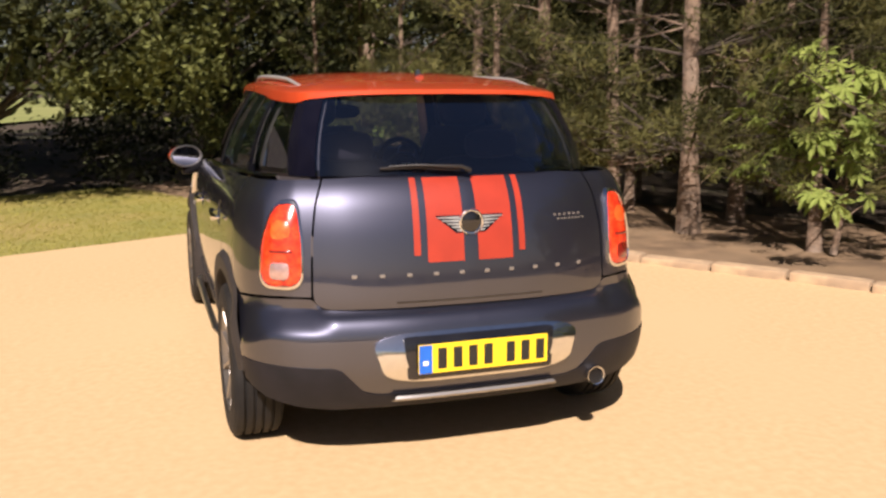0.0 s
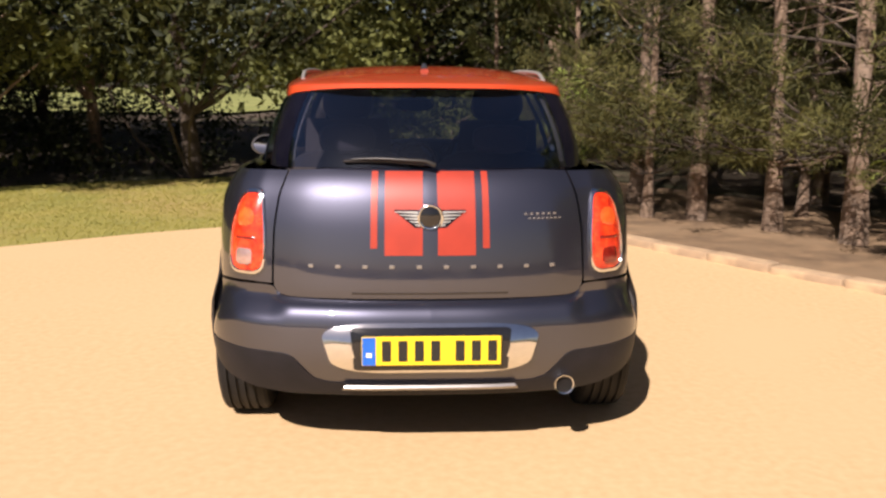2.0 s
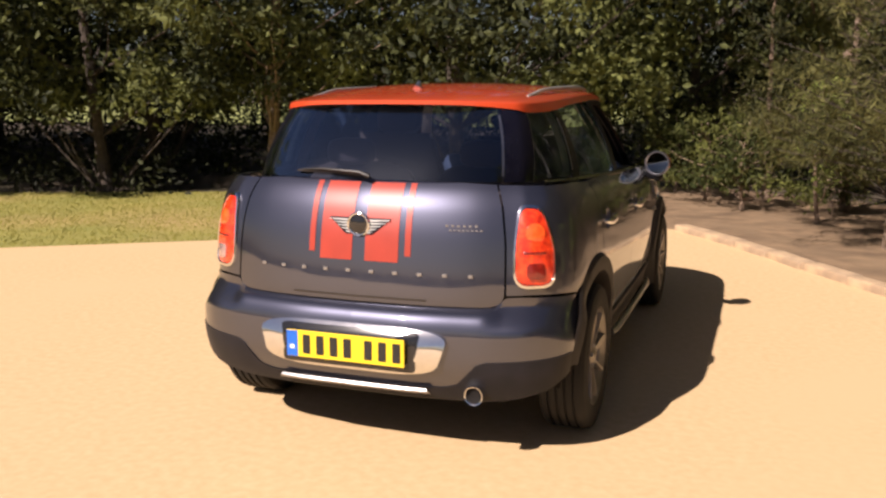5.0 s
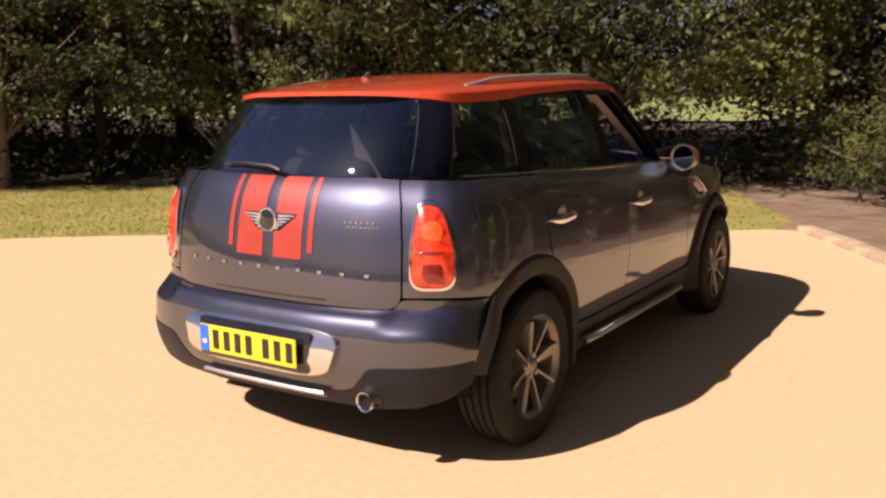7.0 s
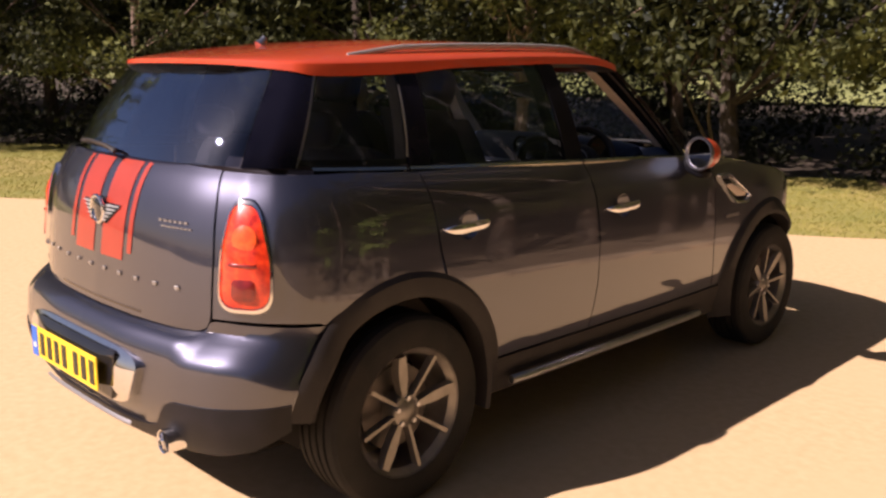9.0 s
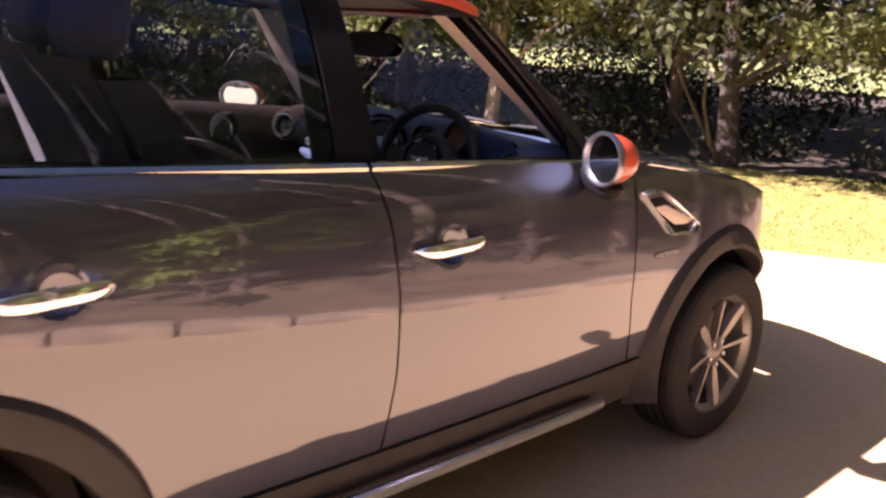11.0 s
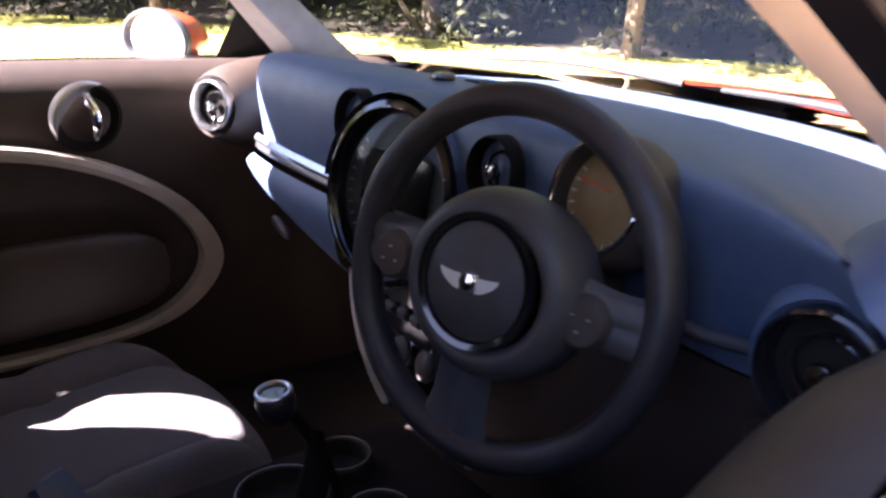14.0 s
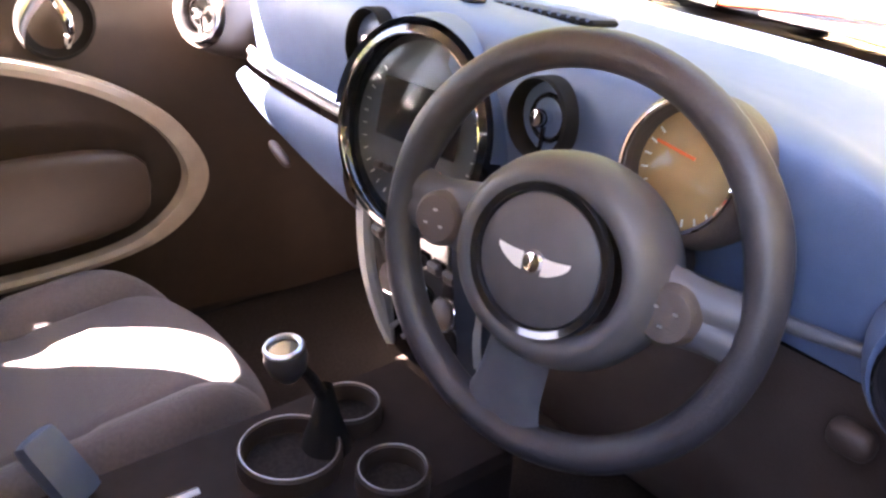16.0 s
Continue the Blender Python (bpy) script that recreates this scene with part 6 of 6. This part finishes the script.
part("hub_ring", Shape().lathe([(0.056, 0.022), (0.058, 0.0275), (0.064, 0.0285), (0.066, 0.022)], hub_m, 44, flip=True), M_PIANO, steer, "gloss black hub ring")
part("horn_disc", Shape().lathe([(0.0, 0.032), (0.040, 0.030), (0.0555, 0.024), (0.056, 0.018)], hub_m, 40, flip=True), M_HUB, steer)
for sg in (-1, 1):
    feathers = [(0.009, 0.0060), (0.020, 0.0062), (0.034, 0.0080), (0.033, 0.0040), (0.029, -0.0005), (0.023, -0.0045), (0.016, -0.0080), (0.009, -0.0092)]
    wing = Shape().fan([hub_m @ Vector((sg * x, z, 0.0335)) for x, z in (feathers if sg > 0 else feathers[::-1])])
    wing.fan([hub_m @ Vector((sg * x, z, 0.0300)) for x, z in (feathers[::-1] if sg > 0 else feathers)])
    part("wheel_badge_wing", wing, M_BADGE, steer, "chrome wing of the hub badge", smooth=False)
part("wheel_badge_disc", Shape().lathe([(0.0, 0.0365), (0.008, 0.036), (0.0105, 0.031)], hub_m, 20, flip=True), M_CHROME, steer)


def spoke(a0, half_in, half_out, mat, name, label="", r0=0.075, r1=R_W - 0.006):
    rot = Matrix.Rotation(radians(a0), 4, "Z")

    def at(u, v):
        r = r0 + (r1 - r0) * u
        h = half_in + (half_out - half_in) * u
        k = 2 * v - 1
        flare = 0.010 * max(0.0, 2 * u - 1) ** 2 * k
        return sw_m @ rot @ Vector((r, h * k + flare, (0.010 - 0.012 * u) + 0.013 * math.sqrt(max(0.0, 1 - k * k)) - 0.003 * math.exp(-(k / 0.18) ** 2)))
    s = Shape().grid(at, 10, 14, flip=False)

    def back_at(u, v):
        r = r0 + (r1 - r0) * u
        h = half_in + (half_out - half_in) * u
        return sw_m @ rot @ Vector((r, (h + 0.010 * max(0.0, 2 * u - 1) ** 2) * (1 - 2 * v), (0.010 - 0.012 * u) - 0.020 * math.sin(math.pi * v)))
    s.grid(back_at, 10, 4, flip=False)
    return part(name, s, mat, steer, label)


spoke(-3, 0.034, 0.022, M_HUB, "spoke")
spoke(178, 0.034, 0.022, M_HUB, "spoke")
spoke(262, 0.030, 0.034, M_SPOKE, "lower_spoke", "silver-grey lower spoke")
for a0, r0 in ((-5, 0.104), (181, 0.112)):
    b = part("switch_pad", Shape().lathe([(0.0, 0.010), (0.020, 0.009), (0.024, 0.004), (0.025, -0.006)], sw_m @ Matrix.Rotation(radians(a0), 4, "Z") @ pose(r0, 0, 0.016), 24, flip=True), M_TRIM_DARK, steer)
    for dx, dy in ((-0.008, 0.005), (0.008, 0.005), (0, -0.008)):
        part("switch_mark", Shape().box(sw_m @ Matrix.Rotation(radians(a0), 4, "Z") @ pose(r0 + dx, dy, 0.0265), (0.004, 0.002, 0.001)), M_ALLOY, b)
col = part("steering_column", Shape().tube([sw_m @ Vector((0, 0, -0.03)), sw_m @ Vector((0, -0.004, -0.10)), sw_m @ Vector((0, -0.01, -0.22))], [0.062, 0.070, 0.075], 20), M_TRIM_DARK, car, "dark steering column shroud")
part("stalk", Shape().tube([sw_m @ Vector((0.06, 0.0, -0.075)), sw_m @ Vector((0.13, -0.005, -0.072)), sw_m @ Vector((0.175, -0.008, -0.068)), sw_m @ Vector((0.262, -0.004, -0.056))], [0.007, 0.008, 0.007, 0.005], 12), M_HUB, col, "dark column stalk beside the wheel")
part("stalk", Shape().tube([sw_m @ Vector((-0.06, 0.01, -0.075)), sw_m @ Vector((-0.13, 0.008, -0.072)), sw_m @ Vector((-0.20, 0.0, -0.065))], [0.010, 0.012, 0.009], 12), M_TRIM_DARK, col)
part("ignition_switch", Shape().soft(pose(0.575, 0.375, 0.895, 10, 0, 0), (0.04, 0.024, 0.03), 3, 8), M_TRIM_DARK, car)

# rev counter on the column
tm = facing(0.414, 0.322, 1.080, 20, 0) @ Matrix.Scale(0.88, 4)
tach = part("rev_counter", Shape().lathe([(0.056, -0.012), (0.058, 0.012), (0.063, 0.016), (0.069, 0.008), (0.072, -0.03), (0.06, -0.08), (0.0, -0.09)], tm, 40, flip=True), M_TRIM_DARK, car, "round rev counter behind the wheel")
part("face", Shape().lathe([(0.0, -0.008), (0.057, -0.008)], tm, 36, flip=True), M_REV, tach)
part("ring", Shape().tube([tm @ Vector((0.060 * math.cos(a), 0.060 * math.sin(a), 0.016)) for a in [2 * math.pi * i / 40 for i in range(40)]], 0.0022, 6, closed=True), M_CHROME, tach, "thin bright ring")
part("needle", Shape().box(tm @ pose(-0.020, 0.012, -0.004, 0, 0, -6), (0.045, 0.003, 0.0015)), M_NEEDLE, tach, "orange needle")
part("glass", Shape().lathe([(0.0, 0.012), (0.03, 0.010), (0.056, 0.004)], tm, 32, flip=True), M_GLASS, tach)
for i in range(17):
    a = radians(-210 + 240 * i / 16)
    part("mark", Shape().box(tm @ pose(0.049 * math.cos(a), 0.049 * math.sin(a), -0.0065, 0, 0, math.degrees(a)), (0.007, 0.0018, 0.001)), M_WHITE, tach)


# seats
def make_seat(x, back_by=0.0, wide=0.218, name="front_seat"):
    c = Shape()

    def cushion(u, v):
        # u across, v from the front edge to the back
        k = math.sin(math.pi / 2 * (2 * u - 1))
        v = 1 - math.cos(math.pi / 2 * v)
        side = smoothstep(0.50, 0.74, abs(k))
        edge = max(0.0, (abs(k) - 0.74) / 0.26)
        front = max(0.0, (0.22 - v) / 0.22)
        z = 0.520 + 0.055 * (1 - v) + 0.030 * side - 0.15 * (1 - math.sqrt(max(0.0, 1 - edge * edge))) - 0.15 * (1 - math.sqrt(max(0.0, 1 - front * front)))
        z -= 0.012 * math.exp(-((abs(k) - 0.56) / 0.03) ** 2) + 0.010 * math.exp(-((v - 0.46) / 0.02) ** 2)
        y = 0.250 - back_by - 0.66 * v - 0.17 * abs(k) ** 3.2 * (1 - v) ** 2
        return (x + 0.275 * k, y, z)
    c.grid(cushion, 64, 40, flip=True)
    seat = part(name, c, M_CLOTH, car, "dark grey cloth front seat")
    part("seat_base", Shape().box(pose(x, -0.08 - back_by, 0.43), (0.44, 0.44, 0.15), 0.03), M_TRIM_DARK, seat)

    def back(u, v):
        k = 2 * u - 1
        side = smoothstep(0.55, 0.85, abs(k))
        edge = smoothstep(0.85, 1.0, abs(k))
        w = wide * (1 - 0.13 * v ** 3)
        y = -0.37 - back_by - 0.26 * v + 0.055 * side * (1 - 0.6 * v) - 0.13 * edge ** 2
        return (x + w * k, y, 0.62 + 0.68 * v - 0.05 * v ** 6)
    b = Shape().grid(back, 40, 20, flip=False)
    b.grid(lambda u, v: (x + wide * (2 * u - 1) * (1 - 0.13 * v ** 3) * 0.99, -0.49 - back_by - 0.26 * v - 0.02 * math.sin(math.pi * u), 0.58 + 0.71 * v), 20, 10, flip=True)
    part("backrest", b, M_CLOTH, seat)
    part("head_rest", Shape().soft(pose(x, -0.67 - back_by, 1.365, -10, 0, 0), (0.26, 0.11, 0.17), 3.2, 14), M_CLOTH, seat, "padded head restraint")
    for dx in (-0.06, 0.06):
        part("head_rest_post", Shape().tube([(x + dx, -0.655 - back_by, 1.22), (x + dx, -0.665 - back_by, 1.31)], 0.006, 8), M_CHROME, seat)
    return seat


make_seat(-0.368, -0.04, 0.238)
make_seat(0.385, 0.12)
for x in (-0.34, 0.34):
    rsx = part("rear_seat", Shape().soft(pose(x, -0.95, 0.60, 6, 0, 0), (0.60, 0.50, 0.16), 4, 14), M_CLOTH, car, "dark cloth rear seat")
    part("backrest", Shape().soft(pose(x, -1.22, 0.88, -14, 0, 0), (0.60, 0.14, 0.58), 4, 14), M_CLOTH, rsx)
    part("head_rest", Shape().soft(pose(x, -1.30, 1.22, -10, 0, 0), (0.25, 0.09, 0.13), 3.2, 12), M_CLOTH, rsx)

# rear-view mirror, wipers
rv = part("rear_view_mirror", Shape().soft(facing(0.0, 0.310, 1.338, -9, 12) , (0.25, 0.085, 0.045), 3.0, 16), M_BLACK, car, "black oval rear-view mirror")
part("mirror_face", Shape().grid(lambda u, v: facing(0.0, 0.310, 1.338, -9, 12) @ Vector((0.112 * math.cos(2 * math.pi * u) * v, 0.034 * math.sin(2 * math.pi * u) * v, 0.0235)), 36, 3, close_u=True), M_MIRROR, rv)
part("mirror_stem", Shape().tube([(0.0, 0.325, 1.36), (0.0, 0.40, 1.43)], [0.012, 0.018], 8), M_BLACK, rv)
for x0, x1 in ((0.50, 0.02), (-0.06, -0.52)):
    wq = []
    for i in range(9):
        x = x0 + (x1 - x0) * i / 8
        t = 13 - abs(x) / 0.36
        p = HOUSE.at(t, 0.012 + 0.03 * math.sin(math.pi * i / 8), 0.012)
        wq.append((x, p.y, p.z))
    part("windscreen_wiper", Shape().tube(wq, [0.006] * 8 + [0.004], 8), M_PLASTIC, car, "black wiper at the windscreen's foot")
